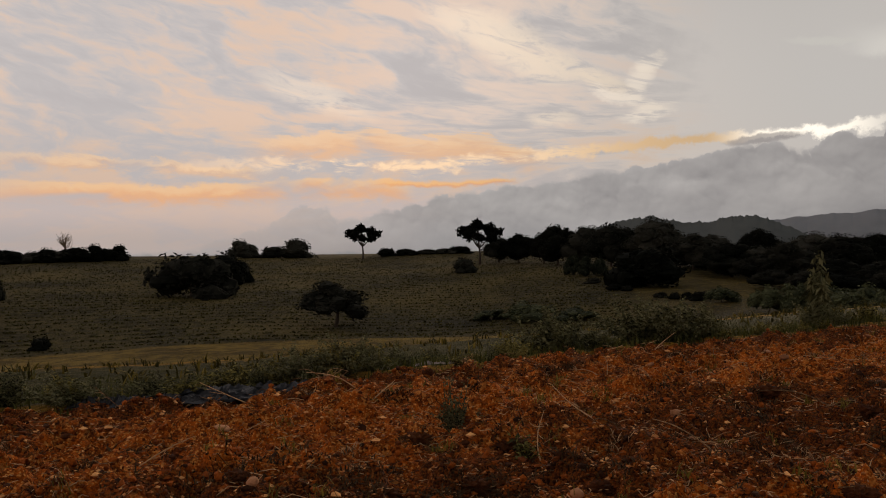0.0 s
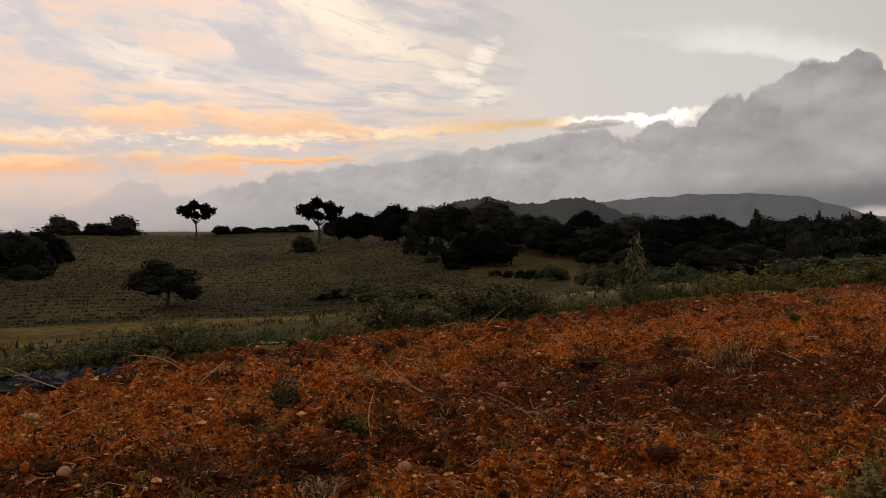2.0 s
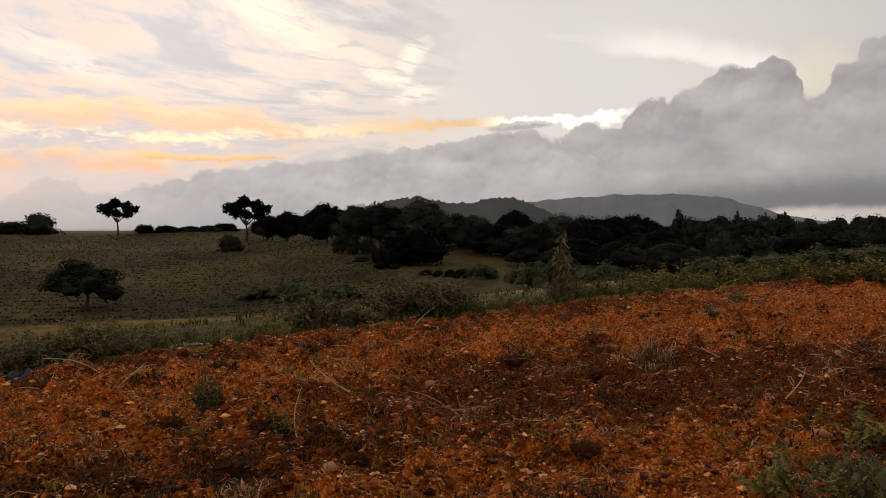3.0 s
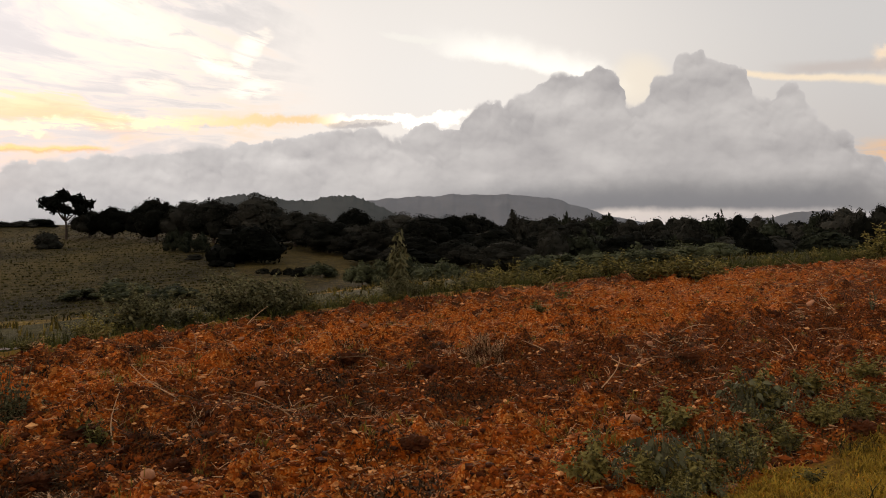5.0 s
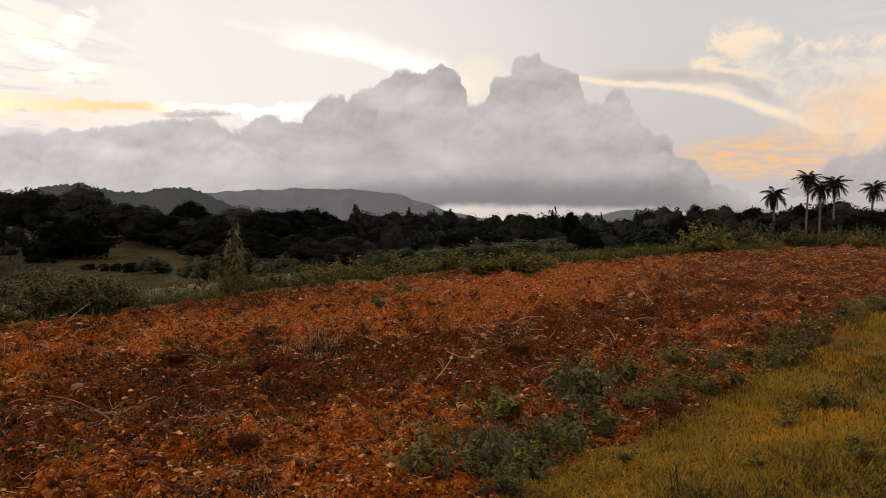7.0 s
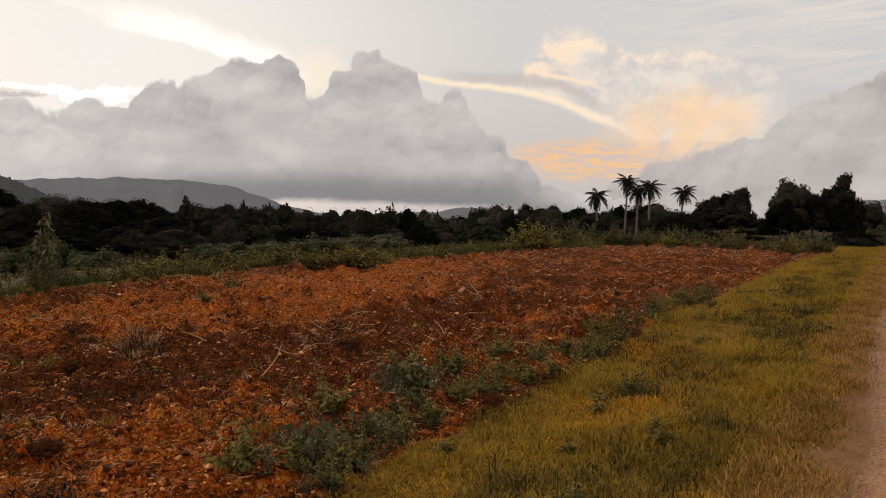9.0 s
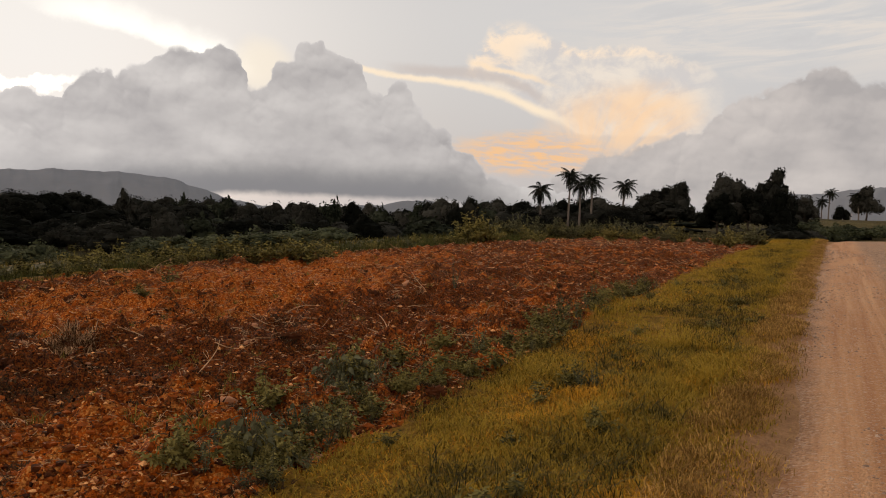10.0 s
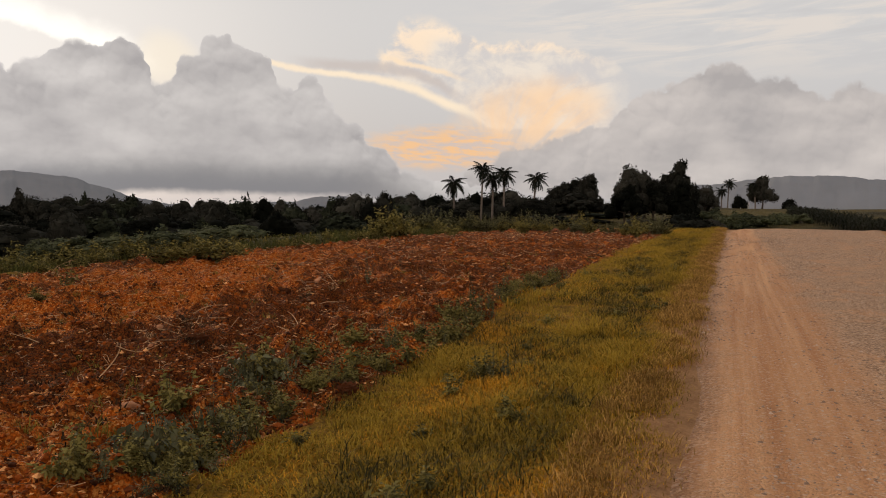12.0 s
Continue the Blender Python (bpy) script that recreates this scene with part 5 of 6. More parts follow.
rng = np.random.default_rng(71)
x, y, u, v = strip(rng, 11000, 1.0, 62, ROAD_EDGE - 0.05, VERGE_EDGE + 0.35)
near = rng.uniform(0, 1, 9000)
u2, v2 = 1.8 + 9.0 * near, rng.uniform(ROAD_EDGE, VERGE_EDGE + 0.45, 9000)
x, y = np.concatenate([x, u2 * 0.986 - v2 * 0.165]), np.concatenate([y, u2 * 0.165 + v2 * 0.986])
u, v = np.concatenate([u, u2]), np.concatenate([v, v2])
h = 0.03 + 0.05 * fbm(x / 1.3, y / 1.3, 2, 81) + 0.07 * step(fbm(u / 1.6, v / 0.8, 2, 83), 0.52, 0.72)
h = h * (1 - 0.35 * step(v, 0.7, 0.3))
keep = (fbm(x / 0.5, y / 0.5, 2, 85) > 0.14 + 0.28 * step(v, 0.7, 0.2)) & (v < verge_edge(u) + 0.9 * (fbm(u / 0.5, v / 0.5, 2, 86) - 0.5))
straw = (v < ROAD_EDGE + 0.20 + 0.5 * (fbm(u / 1.5, v, 2, 89) - 0.3)) & (rng.uniform(size=len(v)) < 0.35)
olive = fbm(u / 2.5, v / 0.9, 3, 88) + 0.30 * np.exp(-((v - 1.15) / 0.75) ** 2) + 0.30 * step(u, 6, 16) + rng.normal(size=len(u)) * 0.11 > 0.655
a_, b_, c_ = keep & ~straw & ~olive, keep & straw, keep & ~straw & olive
tufts("olive_verge_grass", x[c_], y[c_], (h * 1.25 * (1 + u * 0.015))[c_], 9, MAT_GRASS_OLIVE, "dull olive grass in the middle of the verge", "grass", 78, 1.8, 0.004, 0.0, 0.12)
tufts("verge_grass", x[a_], y[a_], (h * 0.8 * (1 + u * 0.015))[a_], 9, MAT_GRASS, "short golden grass on the road verge", "grass", 72, 2.0, 0.004, 0.0, 0.13)
tufts("verge_straw", x[b_], y[b_], (h * (1 + u * 0.015))[b_], 9, MAT_STRAW_GRASS, "dry straw-coloured grass along the road's edge", "grass", 77, 1.8, 0.0035, 0.035, 0.14)
# ragged tufts creeping over the road's edge
x, y, u, v = strip(rng, 5200, 1.5, 62, ROAD_EDGE - 0.12, ROAD_EDGE + 0.5)
keep = fbm(u / 0.8, v / 0.4, 3, 90) + 0.5 * (v - ROAD_EDGE) > 0.50
h = (0.03 + 0.06 * fbm(u / 0.9, v, 2, 92)) * (1 + u * 0.012)
tufts("road_edge_grass", x[keep], y[keep], h[keep], 10, MAT_STRAW_GRASS, "ragged straw-coloured grass creeping over the road's edge", "grass", 79, 2.2, 0.0035, 0.06, 0.10)
x, y, u, v = strip(rng, 3600, 1, 62, ROAD_EDGE + 0.7, VERGE_EDGE - 0.2)
keep = fbm(u / 2.2, v / 1.0, 2, 87) + 0.16 * np.exp(-((v - 1.5) / 0.6) ** 2) > 0.53
h = rng.uniform(0.05, 0.16, len(x))
tufts("verge_weeds", x[keep], y[keep], h[keep], 18, MAT_GRASS_GREEN, "taller dull green grass clumps on the road verge", "grass", 73, 2.4, 0.004, 0.0, 0.16)

# rough growth on the bank past the field's far edge
u = rng.uniform(-14, 62, 5200)
e = np.abs(rng.normal(size=5200)) * 2.6 + rng.uniform(-0.5, 0.6, 5200)
v = field_edge(u) + e
x, y = u * 0.986 - v * 0.165, u * 0.165 + v * 0.986
h = rng.uniform(0.10, 0.34, 5200) * (1 + np.clip(u, 0, 60) * 0.012)
tufts("bank_grass", x, y, h * 0.8, 9, MAT_BANK, "rough green grass on the bank beyond the soil", "grass", 74, 1.5, 0.008, 0.0, 0.2)
u, e = rng.uniform(-40, 40, 5000), rng.uniform(3, 50, 5000)
v = field_edge(u) + e
x, y = u * 0.986 - v * 0.165, u * 0.165 + v * 0.986
tufts("valley_grass", x, y, rng.uniform(0.1, 0.32, 5000), 5, MAT_GRASS_GREEN, "yellowish rough grass on the valley floor", "grass", 75, 1.6, 0.02)
# low crop in rows across the slope
r, a = rng.uniform(80, 192, 16000), np.radians(rng.uniform(-31, 13, 16000))
r = np.round(r / 2.4) * 2.4 + rng.normal(size=16000) * 0.25
tufts("crop_rows", r * np.sin(a), r * np.cos(a), rng.uniform(0.12, 0.3, 16000), 3, MAT_CROP, "low dark green crop in rows on the slope", "crop", 76, 2.4, 0.07)


# ---- weeds: stems with leaves ----
def weed_mesh(seed, stems, tall, spread, leaf, per_stem, long=2.0, droop=0.2):
    rng = np.random.default_rng(seed)
    tubes, pos, nrm, size = [], [], [], []
    for i in range(stems):
        a, q = rng.uniform(0, 6.28), rng.uniform(0.1, 1) * spread
        hgt = tall * rng.uniform(0.35, 1.1) * (1 - 0.35 * (q / spread) ** 2)
        end = np.array([math.cos(a) * q, math.sin(a) * q, hgt])
        t = np.linspace(0, 1, 5)[:, None]
        bow = rng.normal(size=3) * 0.06 * tall
        pts = end * t + bow * np.sin(t * math.pi) + [0, 0, -0.04]
        tubes.append(tube(pts, 0.006 * (1 - 0.7 * t[:, 0]) * (0.5 + tall), 3))
        for j in range(per_stem):
            s = rng.uniform(0.2, 1.0)
            c = end * s + bow * math.sin(s * math.pi)
            pos.append(c + unit(rng, 1)[0] * leaf * 0.6)
            n = unit(rng, 1)[0] * 0.7 + [0, 0, 0.8]
            nrm.append(n / np.linalg.norm(n)), size.append(leaf * rng.uniform(0.6, 1.3) * (1.15 - 0.5 * s))
    lv = leaves(np.array(pos), np.array(nrm), np.array(size), rng, long, droop)
    return mesh_np("stem", *join_np(tubes)), mesh_np("foliage", *lv)


def make_weed(name, label, mat, *shape):
    root = tagged(new(name), label, "weed")
    s, l = weed_mesh(*shape)
    tagged(part("stem", s, MAT_STEM, root), kind="stuff")
    tagged(part("foliage", l, mat, root), kind="stuff")
    return root


WEEDS = {
    "bushy": [make_weed("weed_bush", "bushy dark green weed on the bank", MAT_WEED, s, 32, 0.80, 0.62, 0.038, 70, 2.0, 0.3) for s in (1, 2)],
    "leafy": [make_weed("leafy_weed", "leafy olive green weed on the bank", MAT_WEED_FRESH, s, 18, 0.62, 0.46, 0.050, 32) for s in (3, 4)],
    "wispy": [make_weed("tall_weed", "thin tall weed with small leaves", MAT_WEED, s, 9, 0.8, 0.28, 0.03, 16) for s in (5, 6)],
    "small": [make_weed("small_weed", "small green weed growing in bare soil", MAT_WEED_FRESH, s, 9, 0.22, 0.16, 0.028, 14) for s in (7, 8)],
}


def put_weed(kind, x, y, scale=1.0, tall=1.0, label=""):
    kinds = WEEDS[kind]
    proto = kinds[int(abs(x * 13 + y * 7)) % len(kinds)]
    z = float(top_z(np.array(x), np.array(y)))
    m = pose(x, y, z, 0, 0, (x * 97 + y * 61) % 360) @ Matrix.Diagonal((scale, scale, scale * tall, 1))
    ob = stand(proto, m)
    return tagged(ob, label)


def put_polar(kind, az, r, scale=1.0, tall=1.0, label=""):
    return put_weed(kind, r * math.sin(radians(az)), r * math.cos(radians(az)), scale, tall, label)


rng = np.random.default_rng(91)
for i in range(170):
    u = -13 + 76 * (i / 170) ** 1.15
    kind = ("bushy", "leafy", "wispy", "leafy", "wispy")[int(rng.integers(5))]
    v = float(field_edge(u)) + rng.uniform(0.2, 2.4)
    put_weed(kind, u * 0.986 - v * 0.165, u * 0.165 + v * 0.986, rng.uniform(0.3, 0.75) * (1 + 0.010 * max(u, 0)), rng.uniform(0.6, 1.1))
# thick dark growth along the bank beside the plastic
for i in range(135):
    u = -12 + 14.5 * rng.uniform()
    v = float(field_edge(u)) + rng.uniform(0.0, 3.0)
    put_weed(("bushy", "leafy", "bushy", "wispy")[int(rng.integers(4))], u * 0.986 - v * 0.165, u * 0.165 + v * 0.986, rng.uniform(0.45, 0.9), rng.uniform(0.55, 0.95))
# low green growth where the soil meets the bank
for i in range(70):
    u = 2.0 + 30.0 * rng.uniform() ** 1.2
    v = float(field_edge(u)) + rng.uniform(-0.4, 1.6)
    put_weed(("leafy", "small", "leafy")[i % 3], u * 0.986 - v * 0.165, u * 0.165 + v * 0.986, (rng.uniform(1.2, 2.2) if i % 3 == 1 else rng.uniform(0.35, 0.7)), rng.uniform(0.55, 0.9))
# clumps that stand out
for a, r, s, t in ((7.6, 13.2, 1.25, 0.85), (8.8, 13.4, 1.1, 0.8), (13.4, 14.2, 1.3, 0.85), (15.0, 14.4, 1.3, 0.85), (16.6, 14.3, 1.2, 0.8), (-5.6, 11.9, 0.9, 0.8), (-3.6, 12.1, 0.8, 0.8), (-8.4, 11.4, 0.75, 0.75), (18.2, 14.8, 1.0, 0.8)):
    put_polar("bushy", a, r, s, t)
for i in range(18):
    put_polar("leafy", 30.5 + i * 0.95 + rng.uniform(-0.4, 0.4), rng.uniform(21.5, 27), rng.uniform(1.0, 1.8), rng.uniform(0.6, 0.9), "leafy green shrub on the bank below the field")
TALL = make_weed("tall_weed", "tall upright weed with drooping leaves", MAT_WEED, 9, 9, 1.5, 0.24, 0.095, 50, 2.2, 0.7)
stand(TALL, pose(*at_polar(25.3, 17.6)))
put_polar("bushy", 25.0, 17.4, 1.0, 0.8)
put_polar("wispy", 0.5, 7.3, 0.95, 0.72, "dark weed growing alone in the red soil")
put_polar("wispy", 0.9, 7.4, 0.9, 0.75)
put_polar("bushy", 0.8, 7.3, 0.45, 0.8)
put_polar("small", 5.5, 6.4, 1.3, 1.0)
put_polar("wispy", 56.6, 15.6, 0.75, 0.95, "single dark weed standing in the cleared field")
put_polar("leafy", 35.2, 14.0, 0.6, 0.7)
put_polar("small", 37.0, 16.5, 1.8, 1.0)
for a, r, s, t in ((57.2, 37.0, 2.5, 1.0), (58.0, 37.5, 2.3, 0.9), (56.4, 36.5, 1.9, 0.8), (61.8, 40.0, 1.5, 0.7), (66.8, 44.0, 1.6, 0.9), (68.4, 45.0, 1.4, 0.8), (74.6, 42.0, 1.6, 1.1), (71.4, 46.0, 1.3, 1.0)):
    put_polar("leafy", a, r, s, t, "large leafy shrub at the cleared field's edge")
for i in range(26):
    a = 58.5 + i * 0.72 + rng.uniform(-0.3, 0.3)
    put_polar(("bushy", "leafy")[i % 2], a, rng.uniform(43, 50), rng.uniform(1.1, 1.9), rng.uniform(0.7, 1.0), "grey-green shrub at the cleared field's end")
# along the border of soil and verge
for u, v, s, k_ in ((5.3, 4.0, 0.7, "leafy"), (6.1, 3.8, 0.6, "wispy"), (6.7, 4.1, 0.8, "leafy"), (7.4, 4.0, 0.6, "leafy"), (8.2, 3.9, 0.6, "leafy"), (9.6, 3.6, 0.5, "wispy"), (10.8, 3.7, 0.6, "leafy"), (7.6, 1.9, 0.55, "wispy"), (7.85, 1.8, 0.6, "wispy"), (7.75, 2.0, 0.5, "leafy"),
                    (13, 3.3, 0.35, "leafy"), (16, 3.2, 0.4, "leafy"), (19, 3.2, 0.4, "leafy")):
    v = v - 0.25 if v > 3 else v
    put_weed(k_, u * 0.986 - v * 0.165, u * 0.165 + v * 0.986, s, 0.8)


for i in range(150):
    u = 3.9 + 15.0 * (i / 150) ** 1.4
    v = float(verge_edge(u)) + 0.05 + abs(rng.normal()) * 0.24 + rng.uniform(-0.2, 0.1) + 0.35 * math.exp(-((u - 6.3) / 1.4) ** 2)
    kind = ("leafy", "small", "small", "wispy", "leafy", "wispy")[int(rng.integers(6))]
    big = rng.uniform(0.8, 1.6) if kind == "small" else rng.uniform(0.28, 0.60)
    put_weed(kind, u * 0.986 - v * 0.165, u * 0.165 + v * 0.986, big, rng.uniform(0.6, 0.95), "low straggling weed between soil and verge")


for i in range(24):
    u, v = 4.0 + 24.0 * (i / 24) ** 1.5, 1.5 + rng.normal() * 0.5
    if v > 0.6:
        put_weed(("small", "leafy")[i % 5 == 0], u * 0.986 - v * 0.165, u * 0.165 + v * 0.986, (rng.uniform(0.7, 1.3) if i % 5 else rng.uniform(0.3, 0.5)), rng.uniform(0.6, 0.9), "low olive weed among the verge grass")


def broad_leaf(seed):
    """A broad, cupped leaf with a folded midrib, base at the origin."""
    t = np.array([0, 0.25, 0.55, 0.82, 1.0])
    w = np.array([0.03, 0.24, 0.27, 0.13, 0.01])
    sag = -0.50 * t ** 2
    left = np.stack([t, w, sag + 0.12 * w / 0.27], -1)
    mid = np.stack([t, 0 * t, sag], -1)
    right_ = np.stack([t, -w, sag + 0.12 * w / 0.27], -1)
    v = np.concatenate([left, mid, right_])
    f = [(i, i + 5, i + 6, i + 1) for i in range(4)] + [(i + 5, i + 10, i + 11, i + 6) for i in range(4)]
    return mesh_np("leaf", v, f, True)


LEAF = broad_leaf(1)


def broad_plant(x, y, tall, wide, count, size, seed):
    rng = np.random.default_rng(seed)
    root = tagged(new("broad_leaved_plant"), "low plant with broad blue-green leaves at the soil's edge", "plant", "plants at the soil's edge")
    root.matrix_basis = pose(x, y, float(ground_z(x, y)))
    stems = []
    for i in range(count):
        a, q = i * 2.4 + rng.uniform(-0.4, 0.4), math.sqrt((i + 0.5) / count)
        end = np.array([math.cos(a) * q * wide, math.sin(a) * q * wide, tall * (1.05 - 0.75 * q * q) * rng.uniform(0.7, 1.05)])
        stems.append(limb((end[0] * 0.25, end[1] * 0.25, -0.03), end, 0.006, 0.003, rng, 3, 4))
        leaf = part("leaf", LEAF, MAT_BROAD, root)
        s = size * rng.uniform(0.65, 1.2)
        leaf.matrix_basis = Matrix.Translation(end) @ pose(0, 0, 0, rng.uniform(-40, 40), rng.uniform(-15, 60), math.degrees(a) + rng.uniform(-60, 60)) @ Matrix.Diagonal((s, s, s, 1))
    part("stem", mesh_np("stem", *join_np(stems)), MAT_STEM, root)


broad_plant(3.75, 3.80, 0.36, 0.30, 110, 0.072, 1)
broad_plant(5.85, 4.85, 0.36, 0.36, 110, 0.072, 2)
broad_plant(5.3, 4.45, 0.24, 0.30, 50, 0.048, 3)
broad_plant(4.5, 4.10, 0.22, 0.26, 46, 0.046, 4)
broad_plant(6.4, 4.95, 0.26, 0.34, 36, 0.055, 6)
broad_plant(8.2, 5.4, 0.22, 0.3, 40, 0.06, 5)


# kinds of which none was planted go
for proto in [p for kinds in (*TREES.values(), *WEEDS.values()) for p in kinds if p.name not in FIRST]:
    for ob in [*proto.children, proto]:
        bpy.data.objects.remove(ob)


# ---- on the cleared field: clods, stones, stalks ----
def soil_spots(rng, n, power=1.6, reach=45):
    """Places on the bare soil, denser close by."""
    out = []
    while len(out) < n:
        r = 3.6 + (reach - 3.6) * rng.uniform() ** power
        a = radians(rng.uniform(-33, 84))
        x, y = r * math.sin(a), r * math.cos(a)
        if float(soil_weight(np.array(x), np.array(y))) > 0.5:
            out.append((x, y))
    return np.array(out)


def soil_z(x, y):
    return top_z(x, y)


rng = np.random.default_rng(101)
q = soil_spots(rng, 40000, 1.6)
size = np.clip(rng.lognormal(-4.75, 0.5, len(q)), 0.004, 0.03) * (1 + 0.02 * np.hypot(q[:, 0], q[:, 1]))
c = np.stack([q[:, 0], q[:, 1], soil_z(q[:, 0], q[:, 1]) + size * 0.2], -1)
tagged(part("pebbles", mesh_np("pebbles", *lumps(c, size * 1.2, rng, 0.65, 0.22, (OCT_V, OCT_F))), MAT_PEBBLE), "small rusty pebbles and crumbs on the soil", "pebbles", kind="stuff")
q = soil_spots(rng, 6000, 1.6)
size = np.clip(rng.lognormal(-4.2, 0.5, len(q)), 0.007, 0.04)
c = np.stack([q[:, 0], q[:, 1], soil_z(q[:, 0], q[:, 1]) + size * 0.1], -1)
tagged(part("soil_clods", mesh_np("soil_clods", *lumps(c, size, rng, 0.8, 0.42)), MAT_CLOD), "dark turned clods of earth", "soil", kind="stuff")
q = soil_spots(rng, 9000, 1.5)
size = np.clip(rng.lognormal(-4.2, 0.5, len(q)), 0.007, 0.03) * (1 + 0.025 * np.hypot(q[:, 0], q[:, 1]))
c = np.stack([q[:, 0], q[:, 1], soil_z(q[:, 0], q[:, 1]) + size * 0.25], -1)
tagged(part("rust_clods", mesh_np("rust_clods", *lumps(c, size, rng, 0.9, 0.38)), MAT_RUST_CLOD), "rusty crumbled lumps of dry soil", "soil", kind="stuff")

STONES = []
for s in range(6):
    r_ = np.random.default_rng(200 + s)
    v, f = lumps(np.zeros((1, 3)), np.ones(1), r_, 0.7, 0.14)
    STONES.append(mesh_np("stone", v, f, True))
q = soil_spots(rng, 110, 1.4, 30)
fixed = [(4.25, 10.0, 0.065), (0.8, 4.85, 0.06), (4.5, 4.9, 0.075), (-2.55, 5.2, 0.06), (5.4, 6.2, 0.09), (13.6, 10.2, 0.12), (2.2, 7.6, 0.07), (6.6, 7.1, 0.08), (3.1, 6.4, 0.06), (-2.0, 7.2, 0.06)]
for i, (x, y, s) in enumerate(fixed + [(a_, b_, min(0.09, 0.024 * math.exp(rng.normal() * 0.4)) * (1 + 0.015 * math.hypot(a_, b_))) for a_, b_ in q]):
    ob = tagged(part("stone", STONES[i % 6], MAT_STONE), "pale rusty stone lying on the red soil", "stone", "stones on the soil")
    ob.matrix_basis = pose(x, y, float(soil_z(np.array(x), np.array(y))) + s * 0.25, rng.uniform(-20, 20), rng.uniform(-20, 20), rng.uniform(0, 360)) @ Matrix.Diagonal((s * rng.uniform(0.8, 1.5), s, s * rng.uniform(0.7, 1.0), 1))

# heaps of dark turned earth
heaps = [(5.1, 8.2, 0.40), (-1.9, 5.4, 0.24), (-1.45, 5.5, 0.18), (0.1, 5.2, 0.26), (-0.4, 5.35, 0.2), (0.55, 6.6, 0.26), (4.1, 4.75, 0.16), (3.0, 9.05, 0.2), (5.1, 8.1, 0.26), (0.2, 5.75, 0.24), (2.3, 6.0, 0.2), (3.9, 7.3, 0.22), (6.9, 6.8, 0.2), (6.3, 9.6, 0.26), (9.2, 11.4, 0.3), (8.0, 8.0, 0.24), (11.5, 9.4, 0.3), (2.6, 5.0, 0.2), (5.3, 5.5, 0.18), (-2.6, 8.6, 0.3), (7.4, 12.2, 0.3), (4.4, 8.6, 0.3), (3.6, 8.9, 0.3), (5.0, 9.3, 0.28)]
q = soil_spots(rng, 30, 1.0, 34)
for x, y, s in heaps + [(a_, b_, rng.uniform(0.10, 0.24)) for a_, b_ in q]:
    wave = [0.50 * noise.fractal(Vector(a_) * 2.4 + Vector((x, y, s * 9)), 0.6, 2.1, 4) + 0.40 * noise.noise(Vector(a_) * 7.0 + Vector((y, x, s))) for a_ in ICO3_V.tolist()]
    v, f = ICO3_V * (1 + np.array(wave)[:, None]) * [s * 0.46, s * 0.38, s * 0.24] - [0, 0, s * 0.05], ICO3_F
    ob = tagged(part("soil_mound", mesh_np("soil_mound", v, f, True), MAT_MOUND), "dark crumbly mound of turned soil", "soil mound", "mounds on the field")
    ob.matrix_basis = pose(x, y, float(soil_z(np.array(x), np.array(y))))

spots = np.concatenate([np.array([h_[:2] for h_ in heaps]), q, soil_spots(rng, 90, 1.3, 26)])
spots = np.repeat(spots, 7, 0) + rng.normal(size=(len(spots) * 7, 2)) * [0.20, 0.13]
tufts("dead_weeds", spots[:, 0], spots[:, 1], rng.uniform(0.02, 0.06, len(spots)), 26, MAT_DEBRIS, "dark dead weeds matted on the turned soil", "debris", 113, 3.6, 0.006, 0.015, 0.10)
# dry stalks strewn about
q = soil_spots(rng, 24000, 1.1)
n = len(q)
far = np.hypot(q[:, 0], q[:, 1])
ln = np.clip(rng.lognormal(-2.9, 0.55, n), 0.02, 0.26) * (0.7 + 0.04 * far)
a = rng.uniform(0, 6.28, n)
p0 = np.stack([q[:, 0], q[:, 1], soil_z(q[:, 0], q[:, 1]) + 0.012], -1)
d = np.stack([np.cos(a), np.sin(a), rng.uniform(-0.08, 0.35, n)], -1) * ln[:, None]
bow = rng.normal(size=(n, 3)) * ln[:, None] * 0.16
thick = (rng.uniform(0.0014, 0.0036, n) * (1 + 0.05 * far))[:, None]
side = np.stack([-np.sin(a), np.cos(a), 0 * a], -1)
rings = []
for at, slim in ((p0, 1.0), (p0 + d * 0.5 + bow, 0.85), (p0 + d, 0.5)):
    rings += [at + side * thick * slim, at - side * thick * slim, at + np.array([0, 0, 1.6]) * thick * slim]
v = np.stack(rings, 1).reshape(-1, 3)
b = np.arange(n)[:, None] * 9
f = np.concatenate([b + [o + e, o + (e + 1) % 3, o + 3 + (e + 1) % 3, o + 3 + e] for o in (0, 3) for e in range(3)])
tagged(part("dry_stalks", mesh_np("dry_stalks", v, f), MAT_STRAW), "dry straw stalks and roots strewn on the soil", "stalks", kind="stuff")
# heaps of straw
q = np.concatenate([[[5.35, 8.55], [5.5, 8.5], [0.35, 5.0], [0.1, 5.1], [3.0, 6.6], [2.2, 6.2], [1.4, 6.6], [7.0, 7.6]], soil_spots(rng, 40, 1.1, 30)])
tufts("straw_tufts", q[:, 0], q[:, 1], rng.uniform(0.04, 0.09, len(q)), 60, MAT_STRAW, "dry straw tufts pulled up on the field", "straw", 111, 2.6, 0.004, 0.05, 0.09)
q = np.array([5.1, 8.2]) + rng.normal(size=(9, 2)) * [0.11, 0.08]
tufts("straw_heap", q[:, 0], q[:, 1], rng.uniform(0.07, 0.13, len(q)), 110, MAT_STRAW, "golden dry straw heaped on a soil mound", "straw", 114, 2.2, 0.004, 0.07, 0.10)
q = soil_spots(rng, 240, 1.3, 30)
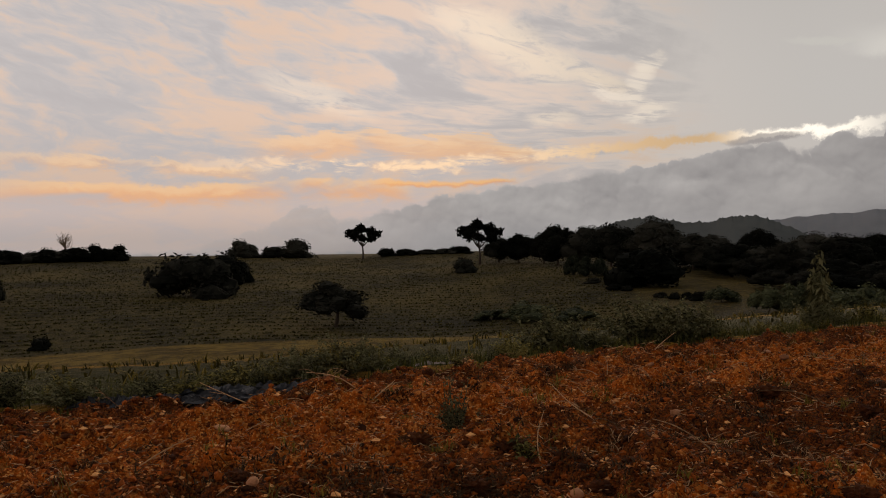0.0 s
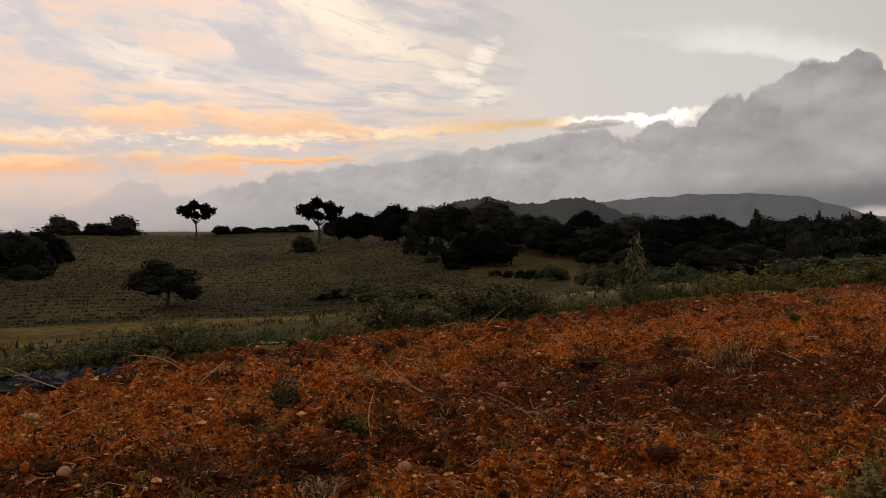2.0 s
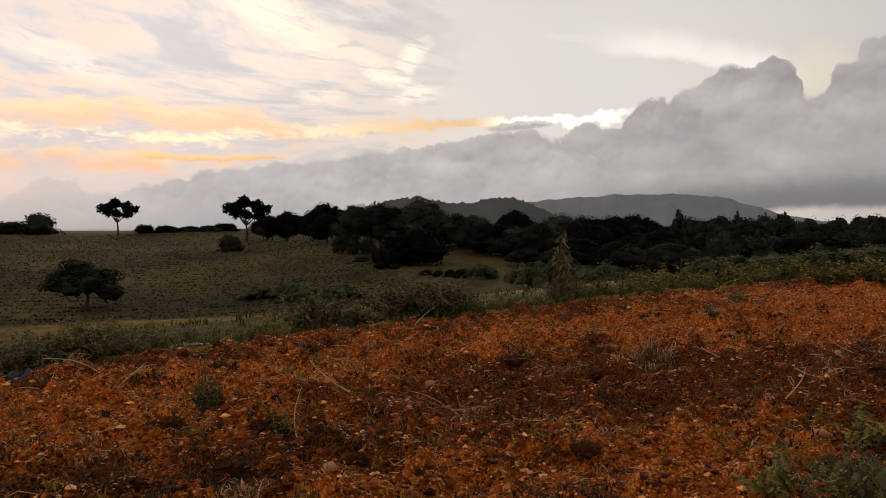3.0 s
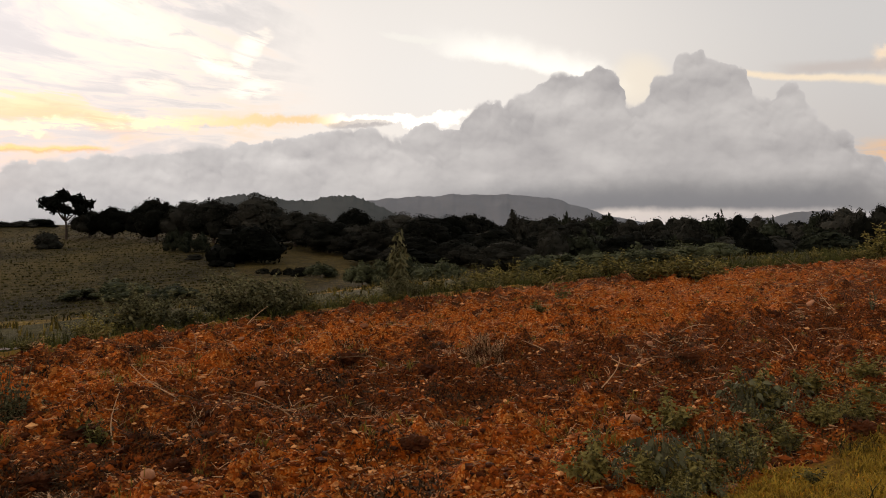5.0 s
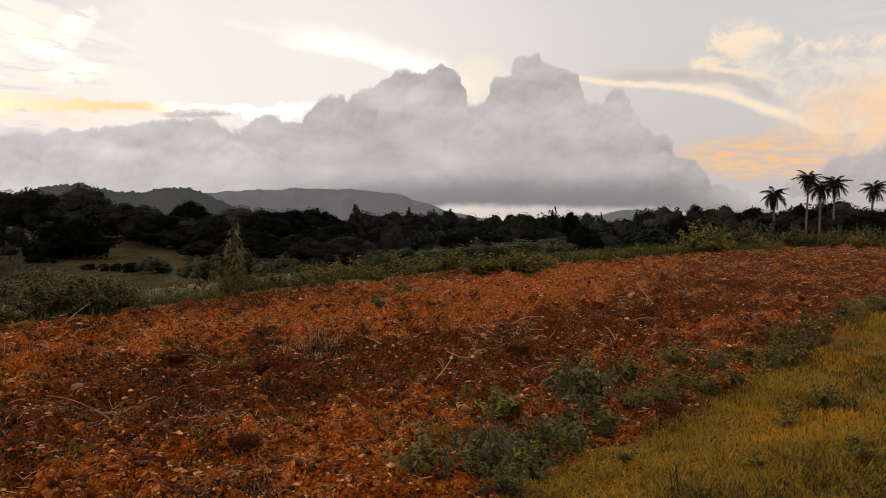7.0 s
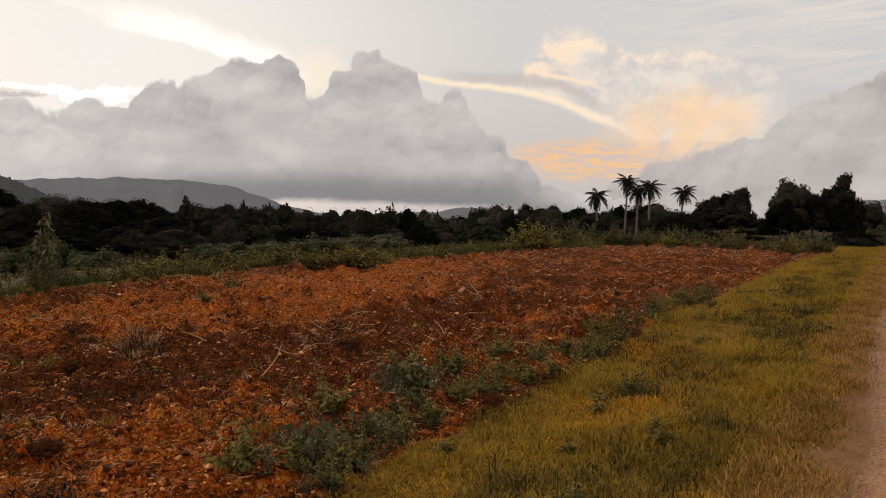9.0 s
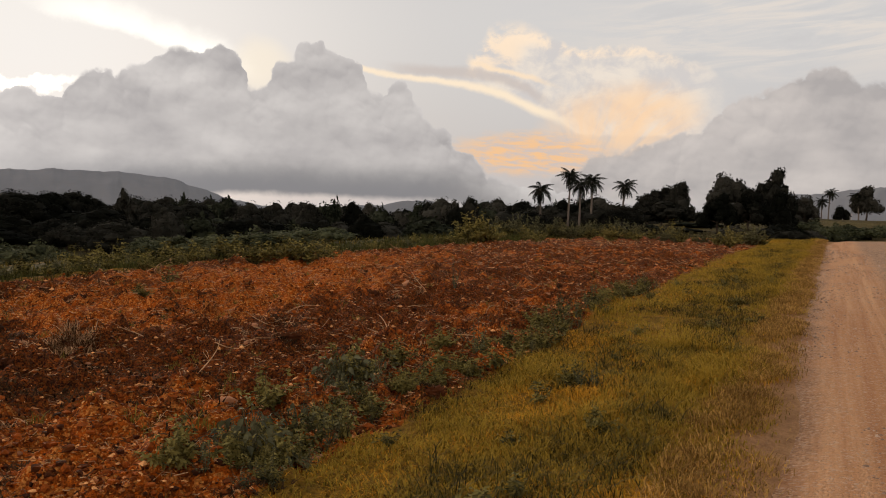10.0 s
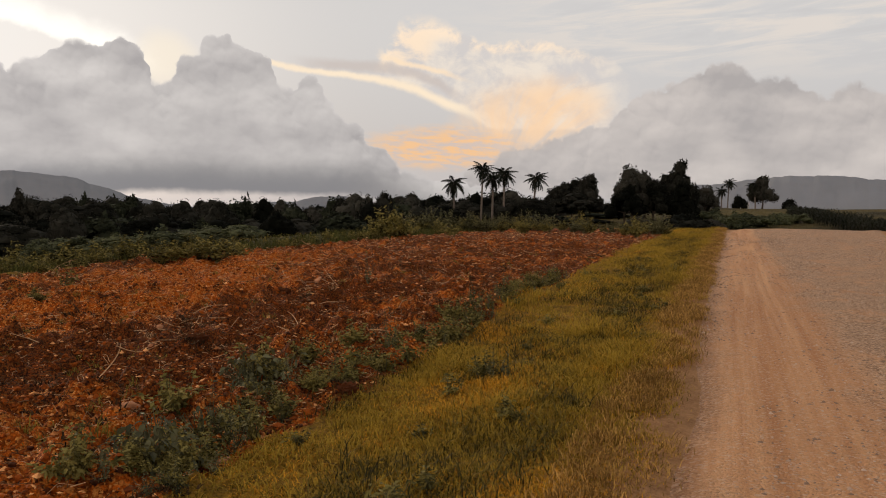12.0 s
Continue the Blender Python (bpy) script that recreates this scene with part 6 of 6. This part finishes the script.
tufts("field_grass", q[:, 0], q[:, 1], rng.uniform(0.04, 0.10, len(q)), 26, MAT_GRASS_GREEN, "sparse green grass tufts in the bare soil", "grass", 112, 1.6, 0.004, 0.04, 0.07)


def dead_branch(x, y, length, turn, seed, rise=0.06):
    rng = np.random.default_rng(seed)
    root = tagged(new("dead_branch"), "dry pale branch lying on the cleared field", "branch", "branches on the field")
    z = float(soil_z(np.array(x), np.array(y))) + 0.03
    root.matrix_basis = pose(x, y, z, 0, 0, turn)
    thick = 0.004 + 0.006 * length
    part("stem", mesh_np("stem", *limb((0, 0, 0), (length, 0, rise), thick, thick * 0.4, rng, 5, 8, 0.07), True), MAT_STRAW, root)
    for i in range(3):
        s = rng.uniform(0.25, 0.8) * length
        d = np.array([rng.uniform(0.1, 0.3), rng.choice([-1, 1]) * rng.uniform(0.1, 0.3), rng.uniform(0.0, 0.15)]) * length
        part("twig", mesh_np("twig", *limb((s, 0, rise * s / length), np.array([s, 0, rise * s / length]) + d, thick * 0.5, thick * 0.2, rng, 4, 5, 0.1)), MAT_STRAW, root)


for i, (x, y, ln, tn, rise) in enumerate([(7.6, 8.2, 1.4, -20, 0.12), (7.2, 7.7, 1.2, 10, 0.1), (6.2, 7.2, 0.7, -50, 0.05), (6.6, 7.0, 0.8, -30, 0.1), (8.2, 6.4, 0.9, 30, 0.25), (8.0, 6.1, 0.7, 60, 0.3), (3.6, 8.0, 0.7, 20, 0.08), (4.6, 7.5, 0.6, 0, 0.06), (13.4, 10.4, 1.0, -20, 0.25), (12.8, 9.0, 1.1, 70, 0.6),
                                          (8.2, 12.2, 1.2, 5, 0.15), (9.6, 13.0, 0.9, -30, 0.15), (-2.3, 6.0, 0.6, 30, 0.25), (0.75, 6.2, 0.6, 80, 0.5), (2.2, 5.6, 0.5, 40, 0.05), (16.0, 12.0, 1.2, 0, 0.2), (5.6, 6.0, 0.5, 10, 0.06), (9.0, 9.0, 0.9, -10, 0.1), (4.9, 10.6, 0.9, 20, 0.3), (14.6, 7.9, 0.9, 5, 0.1), (11.0, 6.6, 0.9, 15, 0.1)]):
    dead_branch(x, y, ln * 0.7, tn, 300 + i, rise * 0.7)
for i, (x, y) in enumerate(soil_spots(rng, 80, 1.0, 32)):
    if math.hypot(x, y) < 6.5:
        continue
    dead_branch(x, y, rng.uniform(0.25, 0.7), rng.uniform(0, 360), 340 + i, rng.uniform(0.02, 0.3))


def plastic_sheet(x, y, wide, deep, turn, seed, mat=None, label="crumpled black plastic sheet at the soil's edge"):
    rng = np.random.default_rng(seed)
    n, m = 46, 18
    U, V = np.meshgrid(np.linspace(-1, 1, n), np.linspace(-1, 1, m), indexing="ij")
    X = U * wide + (fbm(U * 4, V * 4, 3, seed) - 0.5) * 0.3 * min(1.0, 1.2 * wide)
    Y = V * deep * (0.7 + 0.5 * fbm(U * 3, V * 0, 2, seed + 4)) + (fbm(U * 5, V * 5, 3, seed + 1) - 0.5) * 0.25 * min(1.0, 2.4 * deep)
    fold = np.abs(fbm(U * 9, V * 5, 3, seed + 2) - 0.5) * 0.42
    c, s = math.cos(radians(turn)), math.sin(radians(turn))
    wx, wy = x + X * c - Y * s, y + X * s + Y * c
    Z = ground_z(wx, wy) + 0.05 * min(1.0, 1.6 * wide) + 0.01 + fold * min(1.0, 1.6 * wide) * (1 - np.maximum(U ** 4, V ** 4))
    i, j = np.meshgrid(np.arange(n - 1), np.arange(m - 1), indexing="ij")
    f = np.stack([i * m + j, (i + 1) * m + j, (i + 1) * m + j + 1, i * m + j + 1], -1).reshape(-1, 4)
    ob = part("plastic_sheet", mesh_np("plastic_sheet", np.stack([wx, wy, Z], -1).reshape(-1, 3), f), mat or MAT_PLASTIC)
    mod = ob.modifiers.new("thickness", "SOLIDIFY")
    mod.thickness = 0.006
    tagged(ob, label, "plastic sheet")


plastic_sheet(-2.35, 9.15, 1.0, 0.42, 12, 5)
plastic_sheet(-3.6, 8.8, 0.5, 0.25, 5, 9)
for x, y, w, d, a, s in ((-0.87, 11.35, 0.16, 0.08, 40, 11), (-0.22, 11.52, 0.22, 0.07, -8, 12), (-4.43, 9.76, 0.22, 0.06, -30, 13), (0.15, 11.6, 0.12, 0.06, 20, 14)):
    plastic_sheet(x, y, w, d, a, s, MAT_SCRAP, "torn pale scrap of plastic among the weeds")


# gravel on the road
rng = np.random.default_rng(131)
x, y, u, v = strip(rng, 30000, 1.5, 45, -8.2, ROAD_EDGE - 0.1)
keep = (fbm(u / 3, v / 0.7, 2, 133) > 0.42) & (np.hypot(x, y) > 2.5)
x, y, u, v = x[keep], y[keep], u[keep], v[keep]
size = np.clip(rng.lognormal(-5.0, 0.45, len(x)), 0.003, 0.018) * (1 + 0.03 * u)
c = np.stack([x, y, np.maximum(ground_z(x, y), crown_of_road(u) - 0.05) + 0.05 + 0.05 * np.sin(np.pi * np.clip((ROAD_EDGE + 0.26 - v) / 9.2, 0, 1))], -1)
tagged(part("gravel", mesh_np("gravel", *lumps(c, size * 1.2, rng, 0.65, 0.22, (OCT_V, OCT_F))), MAT_GRAVEL), "loose grey-brown gravel on the earth road", "gravel", kind="stuff")
